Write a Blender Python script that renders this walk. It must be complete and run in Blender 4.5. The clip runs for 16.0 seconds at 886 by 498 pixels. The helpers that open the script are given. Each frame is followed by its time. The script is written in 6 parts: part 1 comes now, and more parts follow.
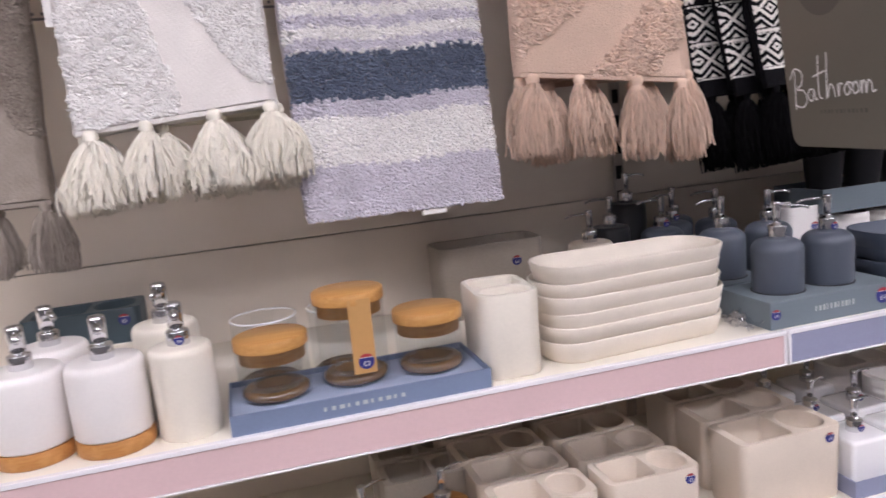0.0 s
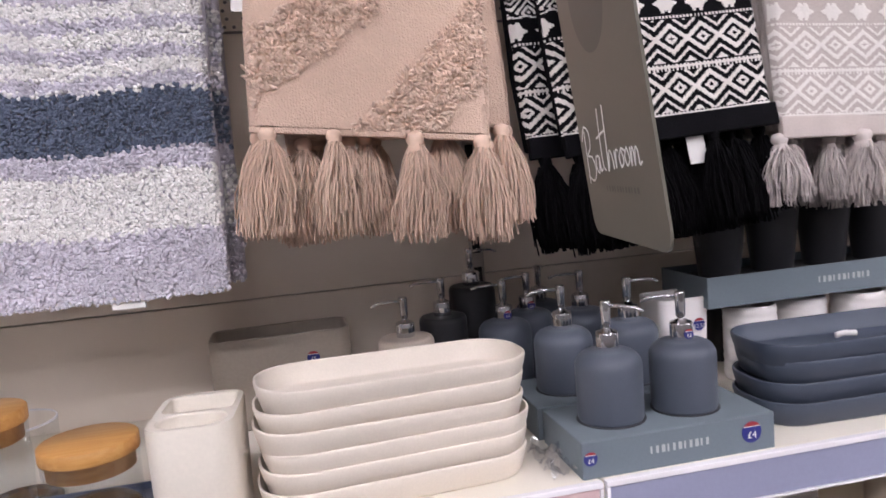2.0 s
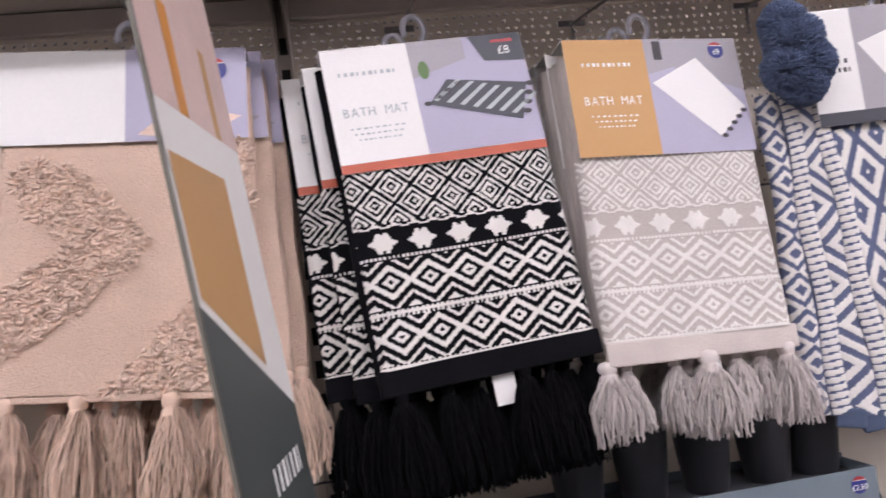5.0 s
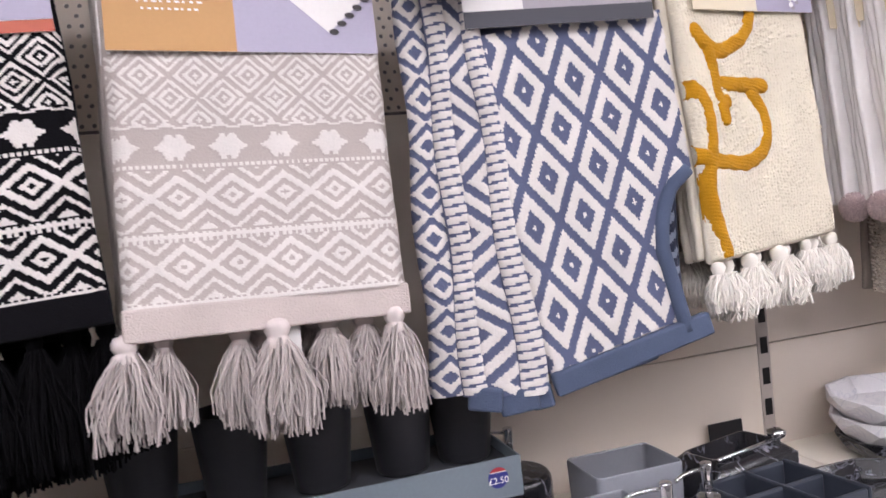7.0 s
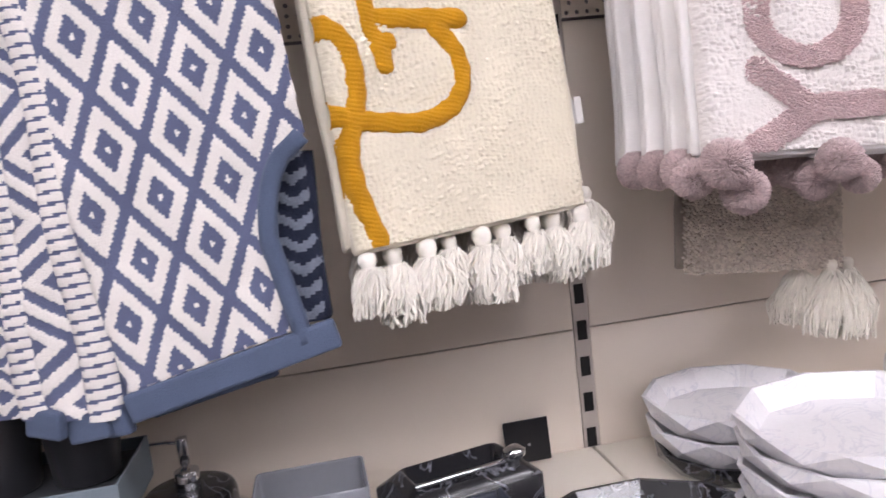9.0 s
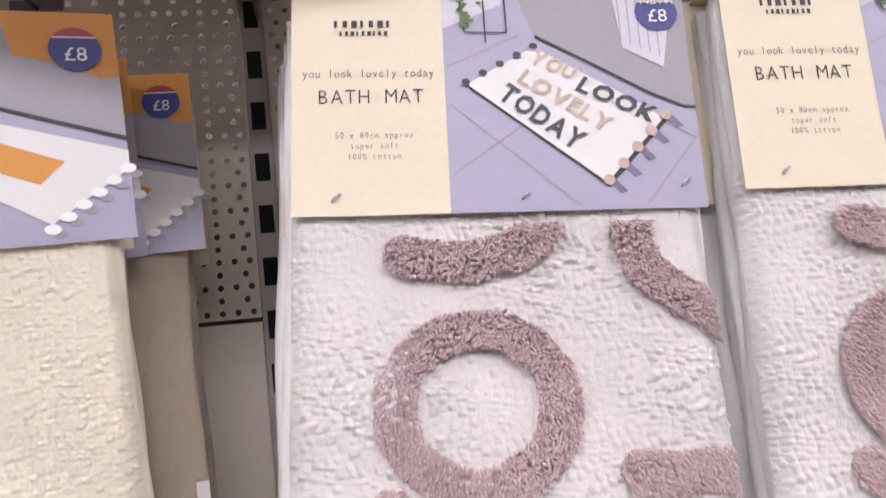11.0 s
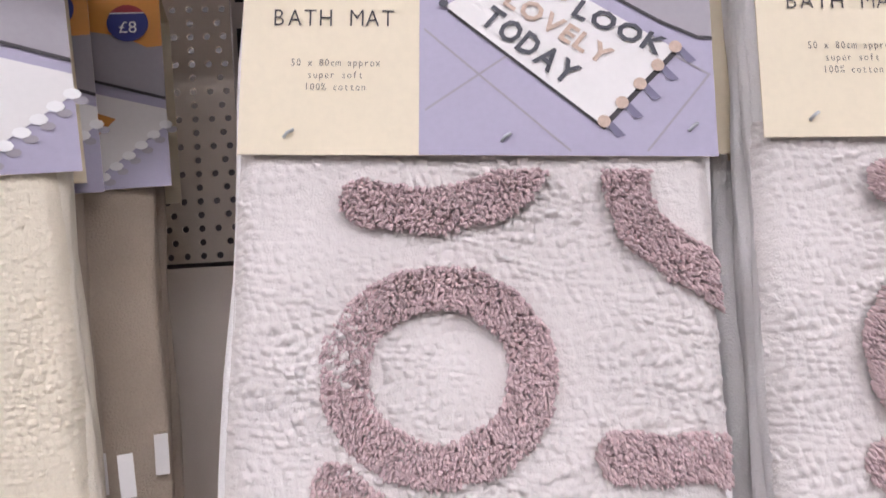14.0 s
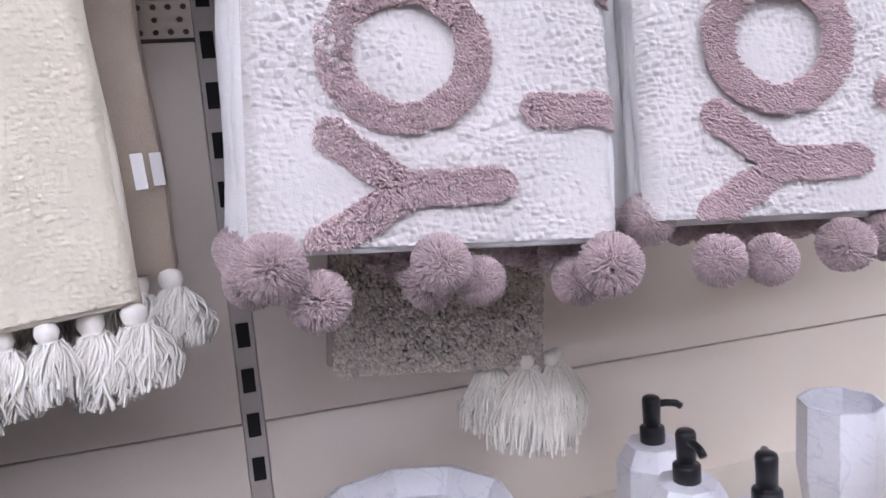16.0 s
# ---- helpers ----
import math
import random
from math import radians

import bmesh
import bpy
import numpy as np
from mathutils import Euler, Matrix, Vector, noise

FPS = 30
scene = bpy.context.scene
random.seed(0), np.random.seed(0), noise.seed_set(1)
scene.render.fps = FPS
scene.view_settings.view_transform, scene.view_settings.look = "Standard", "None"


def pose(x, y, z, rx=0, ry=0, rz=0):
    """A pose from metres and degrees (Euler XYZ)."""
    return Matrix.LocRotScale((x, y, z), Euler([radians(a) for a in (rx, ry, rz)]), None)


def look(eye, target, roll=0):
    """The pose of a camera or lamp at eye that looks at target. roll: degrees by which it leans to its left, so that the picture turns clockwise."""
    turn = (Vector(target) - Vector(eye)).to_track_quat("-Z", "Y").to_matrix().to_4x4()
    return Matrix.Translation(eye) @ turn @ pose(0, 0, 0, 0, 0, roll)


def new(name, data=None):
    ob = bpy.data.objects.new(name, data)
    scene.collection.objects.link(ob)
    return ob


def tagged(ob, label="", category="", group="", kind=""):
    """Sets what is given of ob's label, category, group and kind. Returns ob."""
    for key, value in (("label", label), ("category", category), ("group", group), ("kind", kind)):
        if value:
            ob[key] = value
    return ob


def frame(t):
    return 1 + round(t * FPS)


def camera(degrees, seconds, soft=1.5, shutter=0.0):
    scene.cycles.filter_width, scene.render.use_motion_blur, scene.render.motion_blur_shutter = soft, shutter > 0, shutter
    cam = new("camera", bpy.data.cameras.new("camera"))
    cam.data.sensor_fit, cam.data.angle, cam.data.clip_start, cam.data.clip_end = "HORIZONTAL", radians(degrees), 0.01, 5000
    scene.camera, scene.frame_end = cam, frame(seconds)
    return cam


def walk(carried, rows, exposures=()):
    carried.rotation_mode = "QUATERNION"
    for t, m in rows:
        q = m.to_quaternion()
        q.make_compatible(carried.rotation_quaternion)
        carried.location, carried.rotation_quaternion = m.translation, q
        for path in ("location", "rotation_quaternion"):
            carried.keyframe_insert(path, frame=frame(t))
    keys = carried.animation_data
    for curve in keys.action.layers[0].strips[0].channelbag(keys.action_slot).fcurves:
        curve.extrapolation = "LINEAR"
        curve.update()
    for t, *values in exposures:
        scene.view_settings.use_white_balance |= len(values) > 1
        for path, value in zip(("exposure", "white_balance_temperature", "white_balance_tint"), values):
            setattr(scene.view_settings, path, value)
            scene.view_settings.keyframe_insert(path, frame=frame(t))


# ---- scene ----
cam = camera(61.3, 16.0, shutter=0.25)
PATH = [
    (0, (-0.754, -1.378, 1.308), (-0.245, 0.526, 0.966), -5.6),
    (0.5, (-0.62, -1.37, 1.278), (-0.004, 0.504, 0.948), -6.0),
    (1, (-0.487, -1.306, 1.279), (0.168, 0.557, 0.963), -5.9),
    (1.5, (-0.369, -1.239, 1.289), (0.213, 0.654, 1.015), -5.2),
    (2, (-0.307, -1.202, 1.303), (0.099, 0.744, 1.08), -4.7),
    (2.5, (-0.213, -1.192, 1.325), (-0.029, 0.794, 1.184), -4.4),
    (3, (-0.145, -1.2, 1.341), (-0.113, 0.799, 1.274), -4.5),
    (3.2, (-0.127, -1.201, 1.345), (-0.142, 0.799, 1.316), -4.7),
    (5.3, (0.064, -1.159, 1.416), (0.533, 0.782, 1.54), -7.7),
    (5.5, (0.093, -1.147, 1.413), (0.679, 0.762, 1.534), -7.9),
    (6, (0.183, -1.117, 1.393), (0.906, 0.746, 1.479), -7.4),
    (6.5, (0.307, -1.046, 1.386), (0.98, 0.837, 1.402), -6.5),
    (7, (0.421, -1.013, 1.383), (0.995, 0.901, 1.289), -6.0),
    (7.5, (0.533, -0.973, 1.377), (0.995, 0.963, 1.176), -5.7),
    (8, (0.662, -0.955, 1.366), (1.042, 0.993, 1.119), -5.9),
    (8.5, (0.806, -0.956, 1.376), (1.14, 0.997, 1.106), -6.0),
    (9, (0.911, -0.952, 1.376), (1.242, 1.004, 1.121), -6.6),
    (9.5, (1.013, -0.916, 1.367), (1.404, 1.036, 1.18), -6.7),
    (10, (1.139, -0.847, 1.415), (1.542, 1.11, 1.333), -6.9),
    (10.2, (1.182, -0.82, 1.439), (1.593, 1.137, 1.413), -6.6),
    (12.3, (1.353, -0.665, 1.611), (1.523, 1.318, 1.809), -3.9),
    (12.5, (1.352, -0.66, 1.61), (1.527, 1.324, 1.792), -3.8),
    (13, (1.352, -0.659, 1.588), (1.527, 1.329, 1.717), -3.5),
    (13.5, (1.349, -0.674, 1.562), (1.541, 1.316, 1.626), -3.6),
    (13.8, (1.349, -0.683, 1.546), (1.543, 1.308, 1.563), -3.5),
    (14.5, (1.321, -0.717, 1.496), (1.597, 1.262, 1.417), -3.7),
    (14.8, (1.307, -0.733, 1.474), (1.616, 1.24, 1.355), -3.9),
    (15, (1.297, -0.741, 1.459), (1.646, 1.224, 1.327), -4.0),
    (15.5, (1.264, -0.778, 1.429), (1.703, 1.16, 1.198), -4.4),
    (16, (1.26, -0.817, 1.41), (1.775, 1.093, 1.116), -4.6),
]
walk(cam, [(t, look(eye, target, roll)) for t, eye, target, roll in PATH], [(0, -0.06, 6500, 10), (2.5, 0.06, 6500, 10), (5.5, 0.10, 6520, 10), (8.5, 0.22, 6540, 10), (10, 0.10, 6550, 10), (12.5, 0.02, 6550, 10), (13.6, -0.06, 6550, 10), (14.5, -0.10, 6250, 10), (15.4, 0, 5950, 10), (16, 0, 5800, 10)])

# ---- world and light ----
world = bpy.data.worlds.new("shop_air")
scene.world = world
world.use_nodes = True
world.node_tree.nodes["Background"].inputs[0].default_value = (0.80, 0.78, 0.86, 1)
world.node_tree.nodes["Background"].inputs[1].default_value = 0.25

# ---- materials ----
def rgb(h):
    """Linear colour from an sRGB hex string."""
    c = [int(h[i:i + 2], 16) / 255 for i in (0, 2, 4)]
    return tuple(v / 12.92 if v <= 0.04045 else ((v + 0.055) / 1.055) ** 2.4 for v in c) + (1,)


def surface(name, colour, rough=0.6, metal=0.0, var=0.10, scale=9.0, bump=0.0, grain=260.0, sheen=0.06, coat=0.0,
            island=0.0, glass=0.0, veins=None, weave=0.0, grainy=None, stretch=(1, 1, 1), emit=0.0):
    """A procedural material: base colour varied at two scales, with fine relief."""
    m = bpy.data.materials.new(name)
    m.use_nodes = True
    nt = m.node_tree
    n, link = nt.nodes, nt.links.new
    p = n["Principled BSDF"]
    c = rgb(colour) if isinstance(colour, str) else colour
    tc = n.new("ShaderNodeTexCoord")
    mp = n.new("ShaderNodeMapping")
    mp.inputs["Scale"].default_value = stretch
    link(tc.outputs["Object"], mp.inputs[0])
    big = n.new("ShaderNodeTexNoise")
    big.inputs["Scale"].default_value, big.inputs["Detail"].default_value = scale, 4
    fine = n.new("ShaderNodeTexNoise")
    fine.inputs["Scale"].default_value, fine.inputs["Detail"].default_value = grain, 3
    link(mp.outputs[0], big.inputs["Vector"])
    link(mp.outputs[0], fine.inputs["Vector"])
    ramp = n.new("ShaderNodeMapRange")
    ramp.inputs["To Min"].default_value, ramp.inputs["To Max"].default_value = 1 - var, 1 + var * 0.5
    ramp.inputs["From Min"].default_value, ramp.inputs["From Max"].default_value = 0.3, 0.7
    link(big.outputs["Fac"], ramp.inputs["Value"])
    ramp2 = n.new("ShaderNodeMapRange")
    ramp2.inputs["From Min"].default_value, ramp2.inputs["From Max"].default_value = 0.3, 0.7
    ramp2.inputs["To Min"].default_value, ramp2.inputs["To Max"].default_value = 1 - var * 0.6, 1 + var * 0.3
    link(fine.outputs["Fac"], ramp2.inputs["Value"])
    mul = n.new("ShaderNodeMath")
    mul.operation = "MULTIPLY"
    link(ramp.outputs[0], mul.inputs[0])
    link(ramp2.outputs[0], mul.inputs[1])
    fac = mul.outputs[0]
    if island:
        geo = n.new("ShaderNodeNewGeometry")
        r3 = n.new("ShaderNodeMapRange")
        r3.inputs["To Min"].default_value, r3.inputs["To Max"].default_value = 1 - island, 1 + island * 0.4
        link(geo.outputs["Random Per Island"], r3.inputs["Value"])
        m2 = n.new("ShaderNodeMath")
        m2.operation = "MULTIPLY"
        link(fac, m2.inputs[0])
        link(r3.outputs[0], m2.inputs[1])
        fac = m2.outputs[0]
    tint = n.new("ShaderNodeVectorMath")
    tint.operation = "SCALE"
    tint.inputs[0].default_value = c[:3]
    link(fac, tint.inputs["Scale"])
    out = tint.outputs[0]
    if veins or grainy:
        wav = n.new("ShaderNodeTexNoise")
        wav.inputs["Scale"].default_value = 14.0 if veins else 40.0
        if veins:
            wav.inputs["Detail"].default_value, wav.inputs["Distortion"].default_value = 5.0, 2.5
        else:
            wav.inputs["Distortion"].default_value, wav.inputs["Detail"].default_value = 0.4, 4.0
        link(mp.outputs[0], wav.inputs["Vector"])
        cr = n.new("ShaderNodeValToRGB")
        e = cr.color_ramp.elements
        if veins:
            e[0].position, e[0].color, e[1].position, e[1].color = 0.475, (0, 0, 0, 1), 0.5, (1, 1, 1, 1)
            e.new(0.525).color = (0, 0, 0, 1)
        else:
            e[0].position, e[1].position = 0.35, 0.7
        link(wav.outputs["Fac"], cr.inputs[0])
        mix = n.new("ShaderNodeMix")
        mix.data_type = "RGBA"
        link(cr.outputs[0], mix.inputs["Factor"])
        link(out, mix.inputs["A"])
        mix.inputs["B"].default_value = rgb(veins or grainy)
        out = mix.outputs["Result"]
    link(out, p.inputs["Base Color"])
    p.inputs["Roughness"].default_value, p.inputs["Metallic"].default_value = rough, metal
    if rough >= 0.9:
        p.inputs["Specular IOR Level"].default_value = 0.15
    if sheen:
        p.inputs["Sheen Weight"].default_value = sheen
    if coat:
        p.inputs["Coat Weight"].default_value, p.inputs["Coat Roughness"].default_value = coat, 0.12
    if glass:
        p.inputs["Transmission Weight"].default_value, p.inputs["IOR"].default_value = glass, 1.45
    if emit:
        p.inputs["Emission Color"].default_value = c
        p.inputs["Emission Strength"].default_value = emit
    if bump:
        b = n.new("ShaderNodeBump")
        b.inputs["Strength"].default_value, b.inputs["Distance"].default_value = bump, 0.002
        src = fine
        if weave:
            src = n.new("ShaderNodeTexVoronoi")
            src.inputs["Scale"].default_value = weave
            link(mp.outputs[0], src.inputs["Vector"])
            link(src.outputs["Distance"], b.inputs["Height"])
        else:
            link(fine.outputs["Fac"], b.inputs["Height"])
        link(b.outputs[0], p.inputs["Normal"])
    return m


M = {}
M["panel"] = surface("painted_back_panel", "ece0d2", 0.55, var=0.05, scale=3, bump=0.05, grain=700)
M["steel"] = surface("painted_steel", "c2b8b0", 0.5, var=0.08, scale=4, bump=0.06, grain=600)
M["dark_steel"] = surface("grey_steel_bracket", "8d857e", 0.45, var=0.1, scale=6)
M["slot"] = surface("slot_black", "141212", 0.8)
M["shelf"] = surface("cream_shelf_paint", "ece4d6", 0.4, var=0.05, scale=5, bump=0.04, grain=500)
M["pink_strip"] = surface("pink_price_strip", "dcbdbd", 0.35, var=0.05, scale=4, coat=0.3)
M["blue_strip"] = surface("blue_price_strip", "9698b1", 0.35, var=0.05, scale=4, coat=0.3)
M["clear_edge"] = surface("clear_strip_edge", "f2eef0", 0.25, var=0.03)
M["floor"] = surface("vinyl_floor", "8e8a87", 0.35, var=0.12, scale=2, bump=0.02)
M["ceiling"] = surface("ceiling_tile", "e6e4e2", 0.8, var=0.05, scale=2, bump=0.1, grain=150)
M["store"] = surface("far_shelving", "8a8685", 0.7, var=0.2, scale=2.5)
M["lamp"] = surface("lit_diffuser", (0.985, 0.955, 1.06, 1), 0.5, var=0.0, emit=27.5)
M["chrome"] = surface("chrome", "d9d9dc", 0.07, 1.0, var=0.03)
M["wire"] = surface("zinc_wire", "8f8c8c", 0.3, 1.0, var=0.08)
M["black_pump"] = surface("black_plastic", "17161a", 0.35, var=0.1)
M["white_cer"] = surface("matt_white_ceramic", "efe9e6", 0.42, var=0.04, scale=12, bump=0.03)
M["cream_cer"] = surface("cream_ceramic", "e9e0d2", 0.45, var=0.05, scale=12, bump=0.05)
M["beige_cer"] = surface("beige_resin", "dccdbd", 0.55, var=0.07, scale=10, bump=0.06, grain=420)
M["tray_cer"] = surface("ivory_resin", "e4d9cb", 0.5, var=0.06, scale=10, bump=0.05, grain=420)
M["back_cer"] = surface("greige_resin", "b3a89a", 0.6, var=0.08, scale=10, bump=0.05)
M["grey_cer"] = surface("matt_slate_resin", "545a66", 0.5, var=0.08, scale=14, bump=0.06, grain=500)
M["slate_cer"] = surface("slate_blue_resin", "444c5b", 0.5, var=0.08, scale=14, bump=0.06, grain=500)
M["organiser"] = surface("dark_slate_resin", "353a45", 0.42, var=0.1, scale=14, bump=0.05, coat=0.2)
M["dark_cer"] = surface("charcoal_resin", "2b2b2f", 0.5, var=0.1, scale=14, bump=0.06)
M["gloss_white"] = surface("gloss_white_ceramic", "eeebec", 0.15, var=0.03, coat=0.5)
M["marble_w"] = surface("white_marble_resin", "ebe8ea", 0.35, var=0.05, veins="d8d6dc", coat=0.2)
M["marble_b"] = surface("black_marble_resin", "1d1d21", 0.25, var=0.2, veins="6c6c74", coat=0.4)
M["amber"] = surface("amber_glass_foot", "6d5130", 0.12, var=0.3, scale=60, coat=0.6)
M["wood"] = surface("bamboo", "c08a4f", 0.5, var=0.12, scale=6, grainy="a97038", stretch=(0.35, 5, 5), bump=0.05)
M["lid_wood"] = surface("bamboo_lid", "cd9a5a", 0.5, var=0.12, scale=6, grainy="bd8646", stretch=(0.35, 5, 5), bump=0.05)


def thin(name, colour, rough, tint=(1, 1, 1, 1), shine=0.07):
    """A thin clear sheet: see-through, with a faint gloss."""
    m = bpy.data.materials.new(name)
    m.use_nodes = True
    n, link = m.node_tree.nodes, m.node_tree.links.new
    n.clear()
    out, mix, tr, gl = (n.new(k) for k in ("ShaderNodeOutputMaterial", "ShaderNodeMixShader", "ShaderNodeBsdfTransparent", "ShaderNodeBsdfGlossy"))
    tr.inputs[0].default_value, gl.inputs[0].default_value, gl.inputs[1].default_value, mix.inputs[0].default_value = tint, colour, rough, shine
    link(tr.outputs[0], mix.inputs[1])
    link(gl.outputs[0], mix.inputs[2])
    link(mix.outputs[0], out.inputs[0])
    return m


M["glass"] = thin("clear_glass", (0.95, 0.95, 0.96, 1), 0.06, (0.94, 0.95, 0.95, 1))
M["smoke"] = surface("smoked_acrylic", "a4a6ae", 0.18, var=0.03, glass=0.35)
M["film"] = thin("clear_plastic_film", (1, 1, 1, 1), 0.12, (0.9, 0.9, 0.92, 1), 0.25)
M["hanger"] = surface("frosted_plastic", "dfdde6", 0.3, var=0.03, glass=0.6)
M["box_blue"] = surface("slate_blue_card", "74819b", 0.7, var=0.06, bump=0.04)
M["box_in"] = surface("pale_blue_card", "9aa5bd", 0.7, var=0.06, bump=0.04)
M["box_teal"] = surface("grey_green_card", "707b83", 0.7, var=0.06, bump=0.04)
M["box_lilac"] = surface("lilac_card", "8f93ab", 0.7, var=0.06, bump=0.04)
M["box_dark"] = surface("dark_card", "33363c", 0.7, var=0.08, bump=0.04)
M["teal"] = surface("dark_teal_resin", "46555c", 0.55, var=0.08)
M["sign"] = surface("olive_sign_board", "6a665b", 0.5, var=0.05, scale=3)
M["sign_dark"] = surface("dark_olive_print", "55524a", 0.5, var=0.05)
M["sign_green"] = surface("dark_green_print", "39403e", 0.5, var=0.05)
M["ink_white"] = surface("white_ink", "f3f1ef", 0.6, var=0.02)
M["ink_grey"] = surface("pale_grey_ink", "b3b7b8", 0.6, var=0.02)
M["ink_dark"] = surface("dark_ink", "3a3538", 0.6, var=0.04)
M["navy"] = surface("navy_print", "2b2f7a", 0.4, var=0.04)
M["red"] = surface("red_print", "a8323a", 0.4, var=0.05)
M["gold_ink"] = surface("apricot_print", "d9a86a", 0.5, var=0.04)
M["paper"] = surface("white_card", "e7e3df", 0.55, var=0.03, scale=5)
M["paper_cream"] = surface("cream_card", "e5d8bc", 0.55, var=0.04, scale=5)
M["paper_tan"] = surface("tan_card", "c2945c", 0.55, var=0.04, scale=5)
M["paper_lilac"] = surface("lilac_floor_print", "aca6ba", 0.5, var=0.05, scale=5)
M["paper_grey"] = surface("grey_wall_print", "a09a9f", 0.5, var=0.06, scale=5)
M["paper_dark"] = surface("charcoal_print", "3d3d45", 0.5, var=0.05)
M["paper_pink"] = surface("pink_photo_print", "dcc0b8", 0.5, var=0.10, scale=12)
M["paper_orange"] = surface("orange_print", "d9923f", 0.5, var=0.05)
M["terracotta"] = surface("terracotta_print", "b9573c", 0.5, var=0.05)
M["print_beige"] = surface("beige_print", "cdb5a2", 0.6, var=0.12, scale=300, bump=0.3)
M["shade_print"] = surface("dusky_lilac_print", "77728a", 0.5, var=0.05)
M["paper_pale"] = surface("pale_photo_print", "d2cdd6", 0.5, var=0.06, scale=30)
M["leaf"] = surface("green_print", "5f7a4a", 0.6, var=0.2)
M["f_white"] = surface("white_cotton", "f3efec", 0.9, var=0.06, scale=14, bump=0.5, grain=900, sheen=0.06, island=0.08)
M["f_ivory"] = surface("ivory_cotton", "ece3d0", 0.9, var=0.06, scale=14, bump=0.5, grain=900, sheen=0.06, island=0.15)
M["f_loop"] = surface("white_cotton_loops", "e0d9d4", 0.92, var=0.07, scale=16, bump=0.5, grain=900, sheen=0.04)
M["f_cream_loop"] = surface("ivory_cotton_loops", "e9dfc9", 0.92, var=0.07, scale=16, bump=0.5, grain=900, sheen=0.04)
# Ivory cloth darkened: the shade between hung mats is put into its colour.
M["f_shade"] = surface("shaded_ivory_cotton", "b9aa98", 0.95, var=0.1, scale=16, bump=0.6, grain=700)
M["cord"] = surface("mustard_cotton_cord", "cf9520", 0.9, var=0.12, scale=60, bump=0.7, grain=900)
M["f_mauve"] = surface("mauve_cotton_tufts", "d5bdbc", 0.95, var=0.1, scale=18, bump=0.25, grain=900, sheen=0.06, island=0.12)
M["t_mauve"] = surface("mauve_yarn_ends", "cfbab8", 0.95, var=0.15, scale=60, bump=0.4, sheen=0.04, island=0.2)
M["f_pink"] = surface("blush_cotton", "dabda9", 0.92, var=0.07, scale=14, bump=0.7, weave=420, sheen=0.06)
M["f_blush"] = surface("blush_cotton_tufts", "e8cdba", 0.95, var=0.1, scale=18, bump=0.4, sheen=0.06, island=0.14)
M["f_slate"] = surface("slate_cotton_tufts", "626a7c", 0.95, var=0.12, scale=30, bump=0.4, sheen=0.06, island=0.16)
M["f_lilac"] = surface("lilac_cotton_tufts", "d3cdd6", 0.95, var=0.1, scale=30, bump=0.4, sheen=0.06, island=0.1)
M["f_black"] = surface("black_cotton", "0f0e12", 0.95, var=0.2, scale=20, bump=0.6, grain=700, sheen=0.0)
M["f_offwhite"] = surface("off_white_cotton", "e6e0da", 0.92, var=0.08, scale=20, bump=0.6, grain=700, sheen=0.06)
M["f_greige"] = surface("greige_cotton", "c0b5ae", 0.92, var=0.08, scale=20, bump=0.6, grain=700, sheen=0.06)
M["f_hem"] = surface("greige_hem", "cfc2bb", 0.92, var=0.08, scale=20, bump=0.6, grain=700, sheen=0.06)
M["f_blue"] = surface("denim_blue_cotton", "626883", 0.92, var=0.12, scale=20, bump=0.6, grain=700, sheen=0.06)
M["f_bluehem"] = surface("slate_blue_hem", "566178", 0.92, var=0.1, scale=20, bump=0.6, grain=700, sheen=0.06)
M["f_mustard"] = surface("mustard_cotton_tufts", "d29b24", 0.95, var=0.1, scale=30, bump=0.4, sheen=0.06, island=0.22)
M["f_beige"] = surface("beige_cotton_tufts", "d3c6b8", 0.95, var=0.1, scale=30, bump=0.4, sheen=0.06, island=0.22)
M["f_taupe"] = surface("taupe_cotton", "9d9187", 0.95, var=0.12, scale=30, bump=0.5, sheen=0.06, island=0.2)
M["t_white"] = surface("white_yarn", "f7f1e6", 0.95, var=0.05, scale=40, island=0.08, sheen=0.06)
M["t_cream"] = surface("cream_yarn", "f7f0e2", 0.95, var=0.05, scale=40, island=0.08, sheen=0.06)
M["t_pink"] = surface("blush_yarn", "e0c3ae", 0.95, var=0.06, scale=40, island=0.25, sheen=0.06)
M["t_greige"] = surface("greige_yarn", "cdc2bd", 0.95, var=0.06, scale=40, island=0.25, sheen=0.06)
M["t_black"] = surface("black_yarn", "070609", 0.95, var=0.1, scale=40, island=0.3, sheen=0.0)
M["f_navy"] = surface("dark_navy_reverse", "2c3142", 0.95, var=0.25, scale=60, bump=0.6, grain=500)
M["f_reverse"] = surface("grey_blue_reverse", "7d8493", 0.95, var=0.2, scale=60, bump=0.6, grain=500)
M["t_blue"] = surface("slate_blue_yarn", "5a6580", 0.95, var=0.1, scale=40, island=0.3, sheen=0.06)
M["t_taupe"] = surface("taupe_yarn", "b3a79c", 0.95, var=0.1, scale=40, island=0.3, sheen=0.06)

# ---- mesh helpers ----
rng = np.random.default_rng(7)


